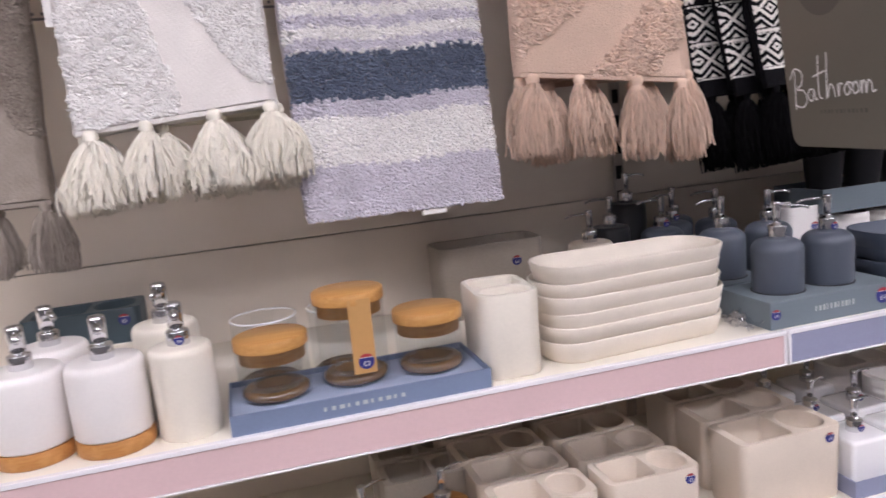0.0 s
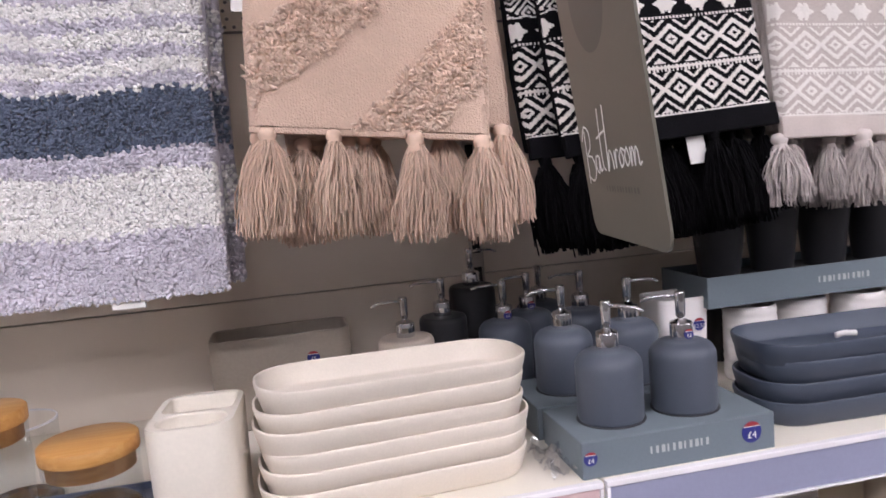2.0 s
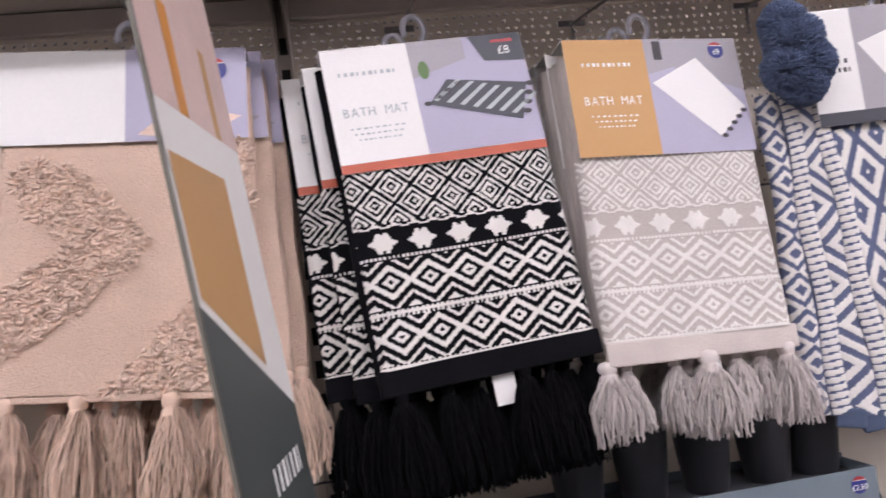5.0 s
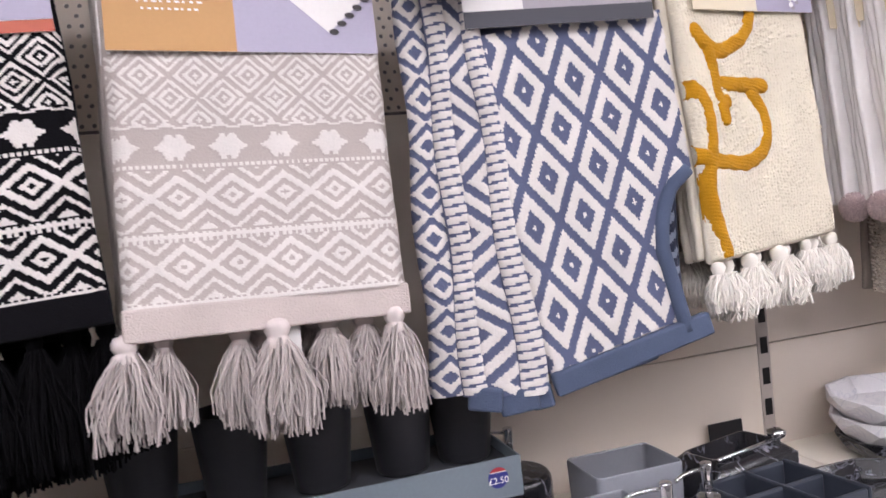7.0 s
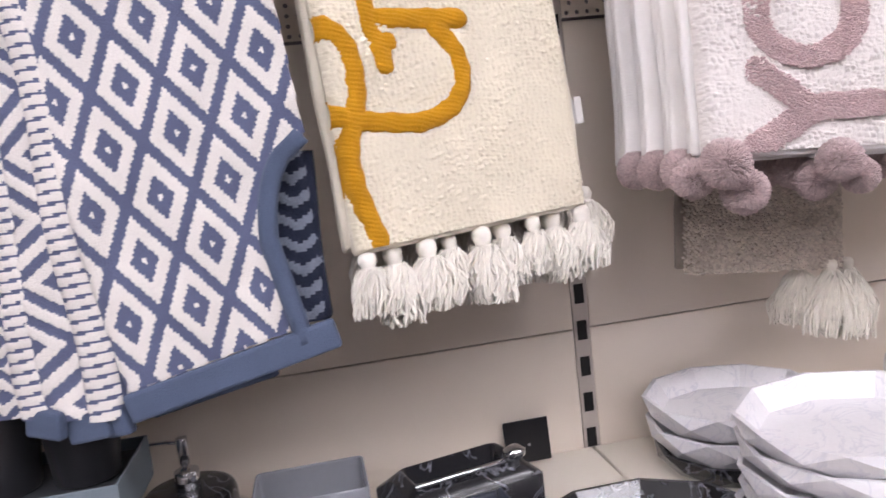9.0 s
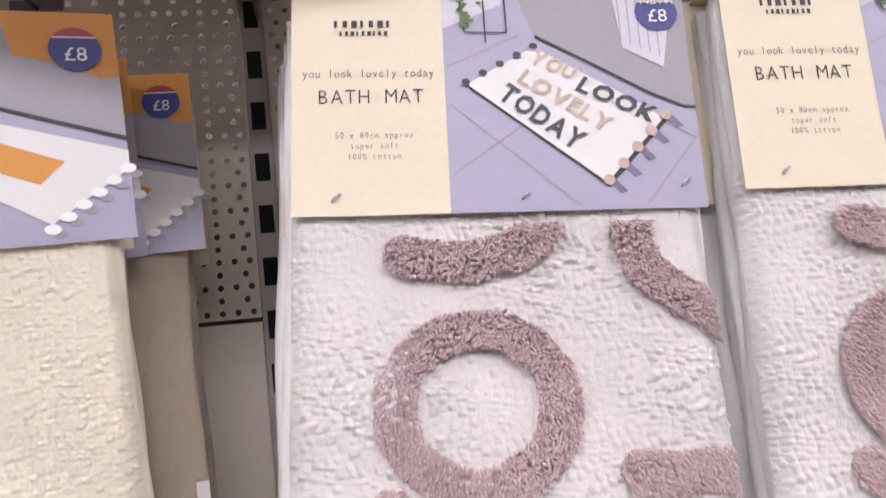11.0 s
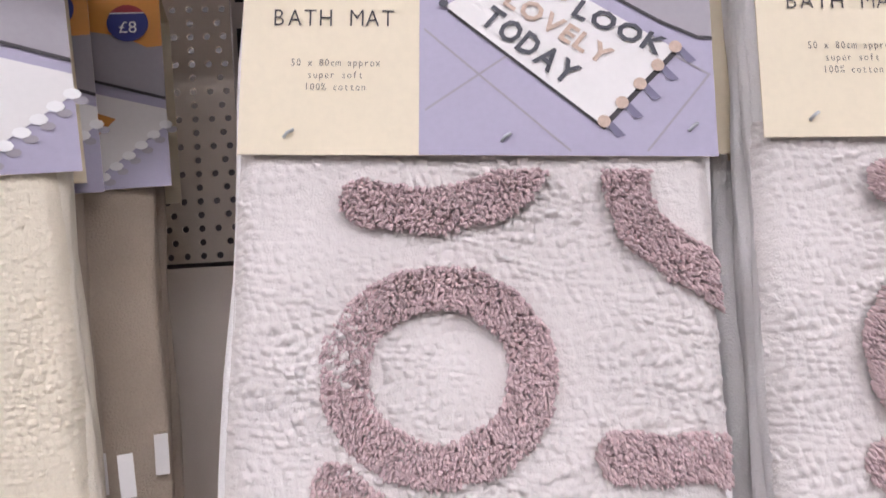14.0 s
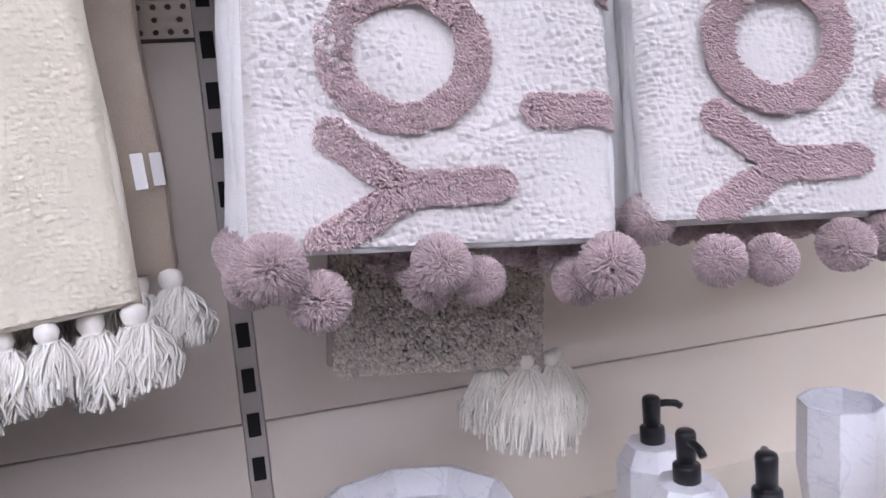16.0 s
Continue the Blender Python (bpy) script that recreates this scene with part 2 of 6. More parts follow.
def quads(name, v, f, mats, which=None, smooth=True):
    """A mesh of quads from arrays."""
    v, f = np.asarray(v, np.float32), np.asarray(f, np.int32)
    me = bpy.data.meshes.new(name)
    me.vertices.add(len(v))
    me.vertices.foreach_set("co", v.ravel())
    me.loops.add(f.size)
    me.loops.foreach_set("vertex_index", f.ravel())
    me.polygons.add(len(f))
    me.polygons.foreach_set("loop_start", np.arange(0, f.size, 4, dtype=np.int32))
    for m in mats if isinstance(mats, (list, tuple)) else [mats]:
        me.materials.append(M[m])
    if which is not None:
        me.polygons.foreach_set("material_index", np.asarray(which, np.int32))
    me.polygons.foreach_set("use_smooth", np.full(len(f), smooth))
    me.update(calc_edges=True)
    me.validate()
    return me


def poly(name, v, f, mats, smooth=False):
    me = bpy.data.meshes.new(name)
    me.from_pydata([tuple(map(float, p)) for p in v], [], [tuple(map(int, q)) for q in f])
    for m in mats if isinstance(mats, (list, tuple)) else [mats]:
        me.materials.append(M[m])
    me.polygons.foreach_set("use_smooth", np.full(len(me.polygons), smooth))
    me.update()
    return me


def part(name, me, parent=None, label="", at=None):
    ob = new(name, me)
    if parent is not None:
        ob.parent = parent
    if at is not None:
        ob.matrix_basis = at
    if label:
        ob["label"] = label
    return ob


def thing(name, at, label, category, group="", kind=""):
    ob = new(name)
    ob.matrix_basis = at
    ob.empty_display_size = 0.05
    return tagged(ob, label, category, group, kind)


def boxes(name, items, mat, bevel=0.0, smooth=False):
    """One mesh of boxes (x0, y0, z0, x1, y1, z1), edges bevelled."""
    bm = bmesh.new()
    for x0, y0, z0, x1, y1, z1 in items:
        r = bmesh.ops.create_cube(bm, size=1)
        for q in r["verts"]:
            q.co = Vector(((x0 + x1) / 2 + q.co.x * (x1 - x0), (y0 + y1) / 2 + q.co.y * (y1 - y0), (z0 + z1) / 2 + q.co.z * (z1 - z0)))
    if bevel:
        bmesh.ops.bevel(bm, geom=bm.edges[:], offset=bevel, segments=2, affect="EDGES", profile=0.5)
    me = bpy.data.meshes.new(name)
    bm.to_mesh(me)
    bm.free()
    me.materials.append(M[mat])
    if smooth:
        me.polygons.foreach_set("use_smooth", np.full(len(me.polygons), True))
    return me


def outline(w, d, r, n=32):
    """A rounded rectangle, n points, counter-clockwise."""
    r = min(r, w / 2 - 1e-5, d / 2 - 1e-5)
    out = []
    for k, (sx, sy) in enumerate(((1, 1), (-1, 1), (-1, -1), (1, -1))):
        for i in range(n // 4):
            a = (k + i / (n // 4 - 1)) * math.pi / 2
            out.append((sx * (w / 2 - r) + r * math.cos(a), sy * (d / 2 - r) + r * math.sin(a)))
    return np.array(out)


def loft(name, rings, mat, caps=(True, True), smooth=True):
    """Rings of equal point counts, each (n x 2 outline, z), skinned; ends capped."""
    n = len(rings[0][0])
    v = np.concatenate([np.column_stack([o, np.full(n, z)]) for o, z in rings])
    f = [(k * n + i, k * n + (i + 1) % n, (k + 1) * n + (i + 1) % n, (k + 1) * n + i) for k in range(len(rings) - 1) for i in range(n)]
    if caps[0]:
        f.append(tuple(reversed(range(n))))
    if caps[1]:
        f.append(tuple(range((len(rings) - 1) * n, len(rings) * n)))
    return poly(name, v, f, mat, smooth)


def lathe(name, profile, mat, n=36, caps=(True, True)):
    a = np.arange(n) * 2 * math.pi / n
    circle = np.column_stack([np.cos(a), np.sin(a)])
    return loft(name, [(circle * max(r, 1e-5), z) for r, z in profile], mat, caps)


def tube(name, pts, r, mat, n=8, flat=1.0):
    """A round bar along points."""
    p = np.asarray(pts, float)
    t = np.gradient(p, axis=0)
    t /= np.linalg.norm(t, axis=1)[:, None]
    ref = np.array([0.0, 1.0, 0.0]) if abs(t[:, 1]).max() < 0.9 else np.array([1.0, 0.0, 0.0])
    a = np.cross(t, ref)
    a /= np.linalg.norm(a, axis=1)[:, None]
    b = np.cross(t, a)
    v, f = [], []
    for k in range(len(p)):
        for i in range(n):
            w = 2 * math.pi * i / n
            v.append(p[k] + r * (math.cos(w) * a[k] + flat * math.sin(w) * b[k]))
    for k in range(len(p) - 1):
        for i in range(n):
            f.append((k * n + i, k * n + (i + 1) % n, (k + 1) * n + (i + 1) % n, (k + 1) * n + i))
    f += [tuple(reversed(range(n))), tuple(range((len(p) - 1) * n, len(p) * n))]
    return poly(name, v, f, mat, True)


def flat(name, pts, mat):
    """A flat printed shape in the x-z plane, facing -y."""
    return poly(name, [(x, 0, z) for x, z in pts], [tuple(range(len(pts)))], mat)


def oval(cx, cz, rx, rz, n=28, a0=0.0, a1=2 * math.pi):
    full = abs(a1 - a0) > 6.2
    k = n if full else n - 1
    return [(cx + rx * math.cos(a0 + (a1 - a0) * i / k), cz + rz * math.sin(a0 + (a1 - a0) * i / k)) for i in range(n)]


def rect(x0, z0, x1, z1):
    return [(x0, z0), (x1, z0), (x1, z1), (x0, z1)]


def writing(text, size, mat, parent, at, shear=0.0, align="CENTER", space=1.0, depth=0.0, shape=None):
    """Flat lettering as a mesh; at: its pose, text running along local x, up local y."""
    cu = bpy.data.curves.new("lettering", "FONT")
    cu.body, cu.size, cu.shear, cu.align_x, cu.space_character, cu.extrude = text, size, shear, align, space, depth
    cu.resolution_u = 3
    tmp = bpy.data.objects.new("lettering", cu)
    scene.collection.objects.link(tmp)
    bpy.context.view_layer.update()
    me = bpy.data.meshes.new_from_object(tmp.evaluated_get(bpy.context.evaluated_depsgraph_get()))
    bpy.data.objects.remove(tmp)
    bpy.data.curves.remove(cu)
    me.materials.clear()
    me.materials.append(M[mat])
    if shape:
        me.transform(shape)
    return part("lettering", me, parent, at=at)


def bars(count, w, h, mat, parent, at):
    """A line of unreadable or trade lettering as short plain bars."""
    step = w / count
    v, f = [], []
    for i in range(count):
        x0 = -w / 2 + i * step
        x1 = x0 + step * (0.35 + 0.3 * ((i * 7) % 3) / 2)
        v += [(x0, 0, 0), (x1, 0, 0), (x1, h, 0), (x0, h, 0)]
        f.append((4 * i, 4 * i + 1, 4 * i + 2, 4 * i + 3))
    return part("lettering", poly("lettering", v, f, mat), parent, at=at)


GLYPHS = {}


def glyph(ch, weight):
    """One letter of the built-in font at size 1: points, faces and its width."""
    if (ch, weight) not in GLYPHS:
        cu = bpy.data.curves.new("glyph", "FONT")
        cu.body, cu.offset, cu.resolution_u = ch, weight, 2
        tmp = bpy.data.objects.new("glyph", cu)
        scene.collection.objects.link(tmp)
        bpy.context.view_layer.update()
        me = bpy.data.meshes.new_from_object(tmp.evaluated_get(bpy.context.evaluated_depsgraph_get()))
        bpy.data.objects.remove(tmp)
        bpy.data.curves.remove(cu)
        pts = [tuple(q.co[:2]) for q in me.vertices]
        xs = [q[0] for q in pts] or [0.0, 0.3]
        GLYPHS[ch, weight] = pts, [tuple(q.vertices) for q in me.polygons], min(xs), max(xs)
        bpy.data.meshes.remove(me)
    return GLYPHS[ch, weight]


def spaced(text, pitch, size, mat, parent, at, wide=0.8, weight=-0.010):
    """Thin lettering on an even pitch, as a typewriter sets it, centred."""
    v, f = [], []
    for i, ch in enumerate(text):
        pts, faces, x0, x1 = glyph(ch, weight)
        o, mid = len(v), (i - (len(text) - 1) / 2) * pitch
        k = min(wide * size, pitch * 0.86 / max(x1 - x0, 0.01)) if ch != " " else size
        v += [(mid + (x - (x0 + x1) / 2) * k, y * size, 0) for x, y in pts]
        f += [tuple(o + j for j in q) for q in faces]
    return part("lettering", poly("lettering", v, f, mat), parent, at=at)


def fitted_word(text, p0, p1, up, mat, parent, at, weight=0.03):
    """Bold lettering laid along a slanted base line from p0 to p1, up: the height of its capitals."""
    v, f, x = [], [], 0.0
    for ch in text:
        pts, faces, x0, x1 = glyph(ch, weight)
        o = len(v)
        v += [(px - x0 + x, py) for px, py in pts]
        f += [tuple(o + j for j in q) for q in faces]
        x += x1 - x0 + 0.09
    x -= 0.09
    top = max(q[1] for q in v)
    w = [(p0[0] + (p1[0] - p0[0]) * a / x + up[0] * b / top, p0[1] + (p1[1] - p0[1]) * a / x + up[1] * b / top, 0) for a, b in v]
    return part("lettering", poly("lettering", w, f, mat), parent, at=at)


def smooth_line(pts, n=6):
    """A soft curve through points."""
    p = np.array([pts[0]] + list(pts) + [pts[-1]], float)
    out = []
    for a, b, c, d in zip(p[:-3], p[1:-2], p[2:-1], p[3:]):
        for i in range(n):
            t = i / n
            out.append(0.5 * (2 * b + (c - a) * t + (2 * a - 5 * b + 4 * c - d) * t * t + (3 * b - a - 3 * c + d) * t ** 3))
    return np.array(out + [p[-1]])


FRONT = Matrix.Rotation(radians(90), 4, "X")


def on_front(x, z, y=0.0, turn=0.0):
    """Pose of lettering on a face that looks along -y."""
    return Matrix.Translation((x, y, z)) @ FRONT @ Matrix.Rotation(radians(turn), 4, "Z")


def price_dot(parent, x, y, z, r, text, size=0.9, turn=None):
    """A round navy price label with a red top."""
    base = Matrix.Translation((x, y, z)) @ (turn or Matrix.Identity(4))
    s = part("price_sticker", flat("price_sticker", oval(0, 0, r, r), "navy"), parent, "round navy and red price sticker", base)
    part("red_cap", flat("red_cap", oval(0, 0, r, r, 14, 0.58, math.pi - 0.58), "red"), s, at=Matrix.Translation((0, -0.0004, 0)))
    part("white_rule", flat("white_rule", rect(-r * 0.82, r * 0.50, r * 0.82, r * 0.57), "ink_white"), s, at=Matrix.Translation((0, -0.0007, 0)))
    writing(text, r * size, "ink_white", s, on_front(0, -r * 0.55, -0.0008))
    return s


def tufts(p, n, r, h, wide=1.0):
    """Short yarn tufts: points, directions, radii, heights."""
    p, n = np.asarray(p, float), np.asarray(n, float)
    n = n / np.linalg.norm(n, axis=1)[:, None]
    a = np.cross(n, np.array([0.123, 0.05, 0.99]))
    a /= np.linalg.norm(a, axis=1)[:, None]
    b = np.cross(n, a)
    k = len(p)
    ph = rng.uniform(0, 6.28, k)
    v = np.zeros((k, 12, 3))
    for j, (hh, rr) in enumerate(((0.0, 0.8), (0.6, 1.0), (1.0, 0.45))):
        for i in range(4):
            w = ph + i * math.pi / 2
            v[:, j * 4 + i] = p + n * (h * hh)[:, None] + a * (r * rr * wide * np.cos(w))[:, None] + b * (r * rr * np.sin(w))[:, None]
    cell = [(0, 1, 5, 4), (1, 2, 6, 5), (2, 3, 7, 6), (3, 0, 4, 7), (4, 5, 9, 8), (5, 6, 10, 9), (6, 7, 11, 10), (7, 4, 8, 11), (8, 9, 10, 11)]
    f = (np.arange(k) * 12)[:, None, None] + np.array(cell)[None]
    return v.reshape(-1, 3), f.reshape(-1, 4)


# ---- setting ----
FRONT_Y, SHELF, LOW = -0.475, 0.95, 0.64
BAYS = [(-2.5, -1.25), (-1.25, 0.0), (0.0, 1.25), (1.25, 2.5)]
tagged(part("floor", boxes("floor", [(-7, -5, -0.1, 7, 4, 0.0)], "floor")), "grey vinyl shop floor", "floor", kind="structure")
tagged(part("ceiling", boxes("ceiling", [(-7, -5, 3.4, 7, 4, 3.5)], "ceiling")), "white tiled shop ceiling", "ceiling", kind="structure")
for nm, b in (("wall_south", (-7, -5.1, 0, 7, -5, 3.4)), ("wall_north", (-7, 4, 0, 7, 4.1, 3.4)), ("wall_west", (-7.1, -5, 0, -7, 4, 3.4)), ("wall_east", (7, -5, 0, 7.1, 4, 3.4))):
    tagged(part(nm, boxes(nm, [b], "store")), "plain pale shop wall", "wall", kind="structure")
tagged(part("wall_opposite_aisle", boxes("wall_opposite_aisle", [(-4, -2.95, 0, 4, -2.75, 2.0)], "store", 0.01)), "plain grey back of the opposite shelving", "shelving", kind="structure")
# Unseen plane in place of stock; it blocks light behind the right bay's holes.
tagged(part("wall_behind_panels", boxes("wall_behind_panels", [(1.27, 0.06, 0, 4, 0.1, 2.2)], "store")), "unseen plain backing that keeps the right bay's holes dark", "backing", kind="structure")

# Added out of view up to 1.71 m, so only higher holes let light through.
tagged(part("wall_behind_shelving", boxes("wall_behind_shelving", [(-4, 0.055, 0, 1.265, 0.095, 1.71)], "store")), "unseen plain backing added to keep light out of the lower holes", "backing", kind="structure")

# Unseen lights in an assumed layout; row -4.2 is added to brighten the back panel.
for x in (-4.2, -1.4, 1.4, 4.2):
    for y in (-2.3, -4.2, 1.6):
        lamp = thing("ceiling_light", pose(x, y, 3.4), "long white fluorescent ceiling light, out of view, place assumed", "ceiling light", "ceiling lights")
        part("housing", boxes("housing", [(-1.25, -0.16, -0.07, 1.25, 0.16, -0.002)], "steel", 0.008), lamp)
        part("diffuser", boxes("diffuser", [(-1.2, -0.12, -0.085, 1.2, 0.12, -0.072)], "lamp"), lamp, "glowing white diffuser")


def pegboard(name, x0, x1, z0, z1):
    """A punched panel: rows of close holes between rows of wide ones, all cut through."""
    v, f = [], []
    dz, r, t = 0.0123, 0.0031, 0.003
    z, k = z1, 0
    while z - dz > z0 - 1e-6:
        step = 0.0144 if k % 2 == 0 else 0.024
        cells = int((x1 - x0) / step)
        w = (x1 - x0) / cells
        for i in range(cells):
            cx, cz, o = x0 + (i + 0.5) * w, z - dz / 2, len(v)
            for sx, sz in ((1, 0), (1, 1), (0, 1), (-1, 1), (-1, 0), (-1, -1), (0, -1), (1, -1)):
                v.append((cx + sx * w / 2, 0, cz + sz * dz / 2))
            for y in (0, t):
                for j in range(8):
                    a = j * math.pi / 4
                    v.append((cx + r * math.cos(a), y, cz + r * math.sin(a)))
            for j in range(8):
                q = (j + 1) % 8
                f.append((o + j, o + 8 + j, o + 8 + q, o + q))
                f.append((o + 8 + j, o + 16 + j, o + 16 + q, o + 8 + q))
        z -= dz
        k += 1
    return quads(name, v, f, "panel", smooth=False)


# Unseen panels, added at both ends to keep side light off the back panels.
for nm, x in (("wall_shelving_end_east", 2.505), ("wall_shelving_end_west", -2.525)):
    tagged(part(nm, boxes(nm, [(x, -0.475, 0.0, x + 0.02, 0.05, 2.2)], "steel", 0.003)), "unseen plain steel panel added to block light from the side", "end panel", kind="structure")

SEAM, PEG_TOP = 1.527, 1.862
for k, (a, b) in enumerate(BAYS):
    unit = thing("wall_back_panel_%d" % k, pose(0, 0, 0), "cream steel back panels with a punched top", "back panel", kind="structure")
    e0, e1 = a + 0.012, b - 0.012
    for z0, z1 in ((0.1, 0.708), (0.710, 1.1165), (1.1185, SEAM - 0.001)):
        part("panel", boxes("panel", [(e0, 0.0, z0, e1, 0.012, z1)], "panel", 0.0012), unit)
    part("punched_panel", pegboard("punched_panel", e0, e1, SEAM + 0.001, PEG_TOP), unit)
    part("panel", boxes("panel", [(e0, -0.002, PEG_TOP, e1, 0.012, 2.2)], "panel", 0.001), unit)

for x in (-1.25, 0.0, 1.25, 2.5):
    post = thing("slotted_upright", pose(x, 0, 0), "cream slotted steel shelving upright with black slots", "upright", "uprights", "structure")
    part("post", boxes("post", [(-0.0115, -0.001, 0.02, 0.0115, 0.05, 2.2)], "steel", 0.0015), post)
    for i in range(19):
        z = 1.522 + 0.0508 * (6 - i)
        part("slot", boxes("slot", [(-0.0068, -0.0018, z - 0.0135, 0.0068, -0.0011, z + 0.0135)], "slot"), post)

for k, (a, b) in enumerate(BAYS):
    for nm, z in (("display_shelf", SHELF), ("display_shelf", LOW)):
        sh = thing(nm, pose(0, 0, z), "cream steel display shelf with a coloured price strip", "shelf", "shelves", "structure")
        part("deck", boxes("deck", [(a + 0.002, FRONT_Y + 0.004, -0.03, b - 0.002, -0.002, 0.0)], "shelf", 0.002), sh)
        colour = "pink_strip" if b <= 0 and z == SHELF else "blue_strip"
        part("price_strip", boxes("price_strip", [(a + 0.006, FRONT_Y - 0.004, -0.05, b - 0.006, FRONT_Y + 0.003, -0.006)], colour, 0.001), sh, "pink price strip" if colour == "pink_strip" else "blue price strip")
        part("strip_lip", boxes("strip_lip", [(a + 0.002, FRONT_Y - 0.006, -0.0055, b - 0.002, FRONT_Y + 0.003, 0.001), (a + 0.002, FRONT_Y - 0.006, -0.053, b - 0.002, FRONT_Y + 0.003, -0.0505)], "clear_edge", 0.0008), sh)
        for s in (a + 0.002, b - 0.006):
            part("strip_end", boxes("strip_end", [(s, FRONT_Y - 0.006, -0.0505, s + 0.004, FRONT_Y + 0.002, -0.006)], "clear_edge", 0.0006), sh)
    top = thing("upper_shelf", pose(0, 0, 1.9), "greige steel shelf above the hanging mats", "shelf", "shelves", "structure")
    part("deck", boxes("deck", [(a + 0.002, -0.46, 0.0, b - 0.002, -0.004, 0.03)], "steel", 0.002), top)
    part("back_flange", boxes("back_flange", [(a + 0.014, -0.02, -0.036, b - 0.014, -0.006, -0.002)], "steel", 0.002), top)
    part("front_flange", boxes("front_flange", [(a + 0.002, -0.464, -0.025, b - 0.002, -0.4605, 0.032)], "steel", 0.001), top)
    for x, s in ((a, 1), (b, -1)):
        prof = [(-0.006, -0.08), (-0.05, -0.08), (-0.43, -0.012), (-0.43, -0.001), (-0.006, -0.001)]
        x0, x1 = x + s * 0.006, x + s * 0.0095
        v = [(x0, y, z) for y, z in prof] + [(x1, y, z) for y, z in prof]
        f = [(0, 1, 2, 3, 4), (9, 8, 7, 6, 5)] + [(i, i + 5, (i + 1) % 5 + 5, (i + 1) % 5) for i in range(5)]
        part("bracket", poly("bracket", v, f, "dark_steel"), top)

# ---- hanging bath mats ----
def ease(x, z, w, seed):
    """Gentle sag of hung cloth, rounded back at the sides."""
    s = 0.0022 * np.sin(x / 0.055 + seed) * np.clip(-z / 0.2, 0, 1) + 0.003 * np.sin(z / 0.07 + seed * 1.7) * 0.6
    e = np.clip((np.abs(x) - (w / 2 - 0.012)) / 0.012, 0, 1)
    return s + 0.010 * e ** 2


def slab(w, th, n=10):
    """A flat band's outline with round ends and points along its faces."""
    r, pts = th / 2, []
    for i in range(n):
        pts.append((w / 2 - r - (w - 2 * r) * i / (n - 1), r))
    for i in range(1, 4):
        pts.append((-w / 2 + r - r * math.sin(i * math.pi / 4), r * math.cos(i * math.pi / 4)))
    for i in range(n):
        pts.append((-w / 2 + r + (w - 2 * r) * i / (n - 1), -r))
    for i in range(1, 4):
        pts.append((w / 2 - r + r * math.sin(i * math.pi / 4), -r * math.cos(i * math.pi / 4)))
    return np.array(pts)


def folded(parent, w, z0, z1, layers, mat, seed, th=0.0085, shift=None):
    """Folded cloth: layers with round edges, each a little out of line."""
    r = np.random.default_rng(int(seed * 10) + 3)
    for k in range(layers):
        dx, dw, dz = r.normal(0, 0.0022), r.normal(0, 0.002), r.uniform(0, 0.007)
        zs = np.append(np.linspace(z0, z1 + dz, 16), z1 + dz - 0.0025)
        vs, fs = [], []
        n = 26
        for i, z in enumerate(zs):
            last = i == len(zs) - 1
            q = slab(w + dw - (0.004 if last else 0), th * (0.4 if last else 0.98))
            y = q[:, 1] + th * (k + 0.5) + ease(np.clip(q[:, 0], -w / 2 + 0.004, w / 2 - 0.004), np.full(n, z), w, seed) + 0.0008 * math.sin(z / 0.012 + k) * (k > 0)
            vs.append(np.column_stack([q[:, 0] + dx + 0.0014 * math.sin(z / 0.03 + k * 2), y, np.full(n, z)]))
        for j in range(len(zs) - 1):
            for i in range(n):
                fs.append((j * n + i, j * n + (i + 1) % n, (j + 1) * n + (i + 1) % n, (j + 1) * n + i))
        e = (len(zs) - 1) * n
        for o in (0, e):
            for i in range(n // 2 - 1):
                fs.append((o + i, o + i + 1, o + n - 2 - i, o + n - 1 - i))
        part("cloth_fold", quads("cloth_fold", np.concatenate(vs), fs, mat), parent, at=shift)


def woven(name, w, z0, z1, rule, mats, seed, cell=0.0017, relief=0.0009, skew=None, keep=None):
    """A jacquard face: each stitch is a small cell, light ones standing proud."""
    nx, nz = int(w / cell), int((z0 - z1) / cell)
    xs, zs = np.linspace(-w / 2, w / 2, nx + 1), np.linspace(z0, z1, nz + 1)
    cx, cz = np.meshgrid((xs[:-1] + xs[1:]) / 2, (zs[:-1] + zs[1:]) / 2)
    idx = rule(cx + w / 2, z0 - cz).astype(int)
    x, z = np.meshgrid(xs, zs)
    pad = np.pad((idx > 0).astype(float), 1, mode="edge")
    lift = (pad[:-1, :-1] + pad[1:, :-1] + pad[:-1, 1:] + pad[1:, 1:]) / 4
    stitch = 0.0004 * ((np.arange(nx + 1)[None, :] + np.arange(nz + 1)[:, None]) % 2)
    y = ease(x, z, w, seed) - relief * lift - stitch - 0.0022
    if skew:
        x, z = skew(x, z)
    v = np.column_stack([x.ravel(), y.ravel(), z.ravel()])
    i = (np.arange(nz)[:, None] * (nx + 1) + np.arange(nx)[None, :])
    f = np.stack([i, i + nx + 1, i + nx + 2, i + 1], -1).reshape(-1, 4)
    idx = idx.ravel()
    if keep:
        mid = v[f].mean(axis=1)
        ok = keep(mid[:, 0], mid[:, 2])
        f, idx = f[ok], idx[ok]
    return quads(name, v, f, mats, idx)


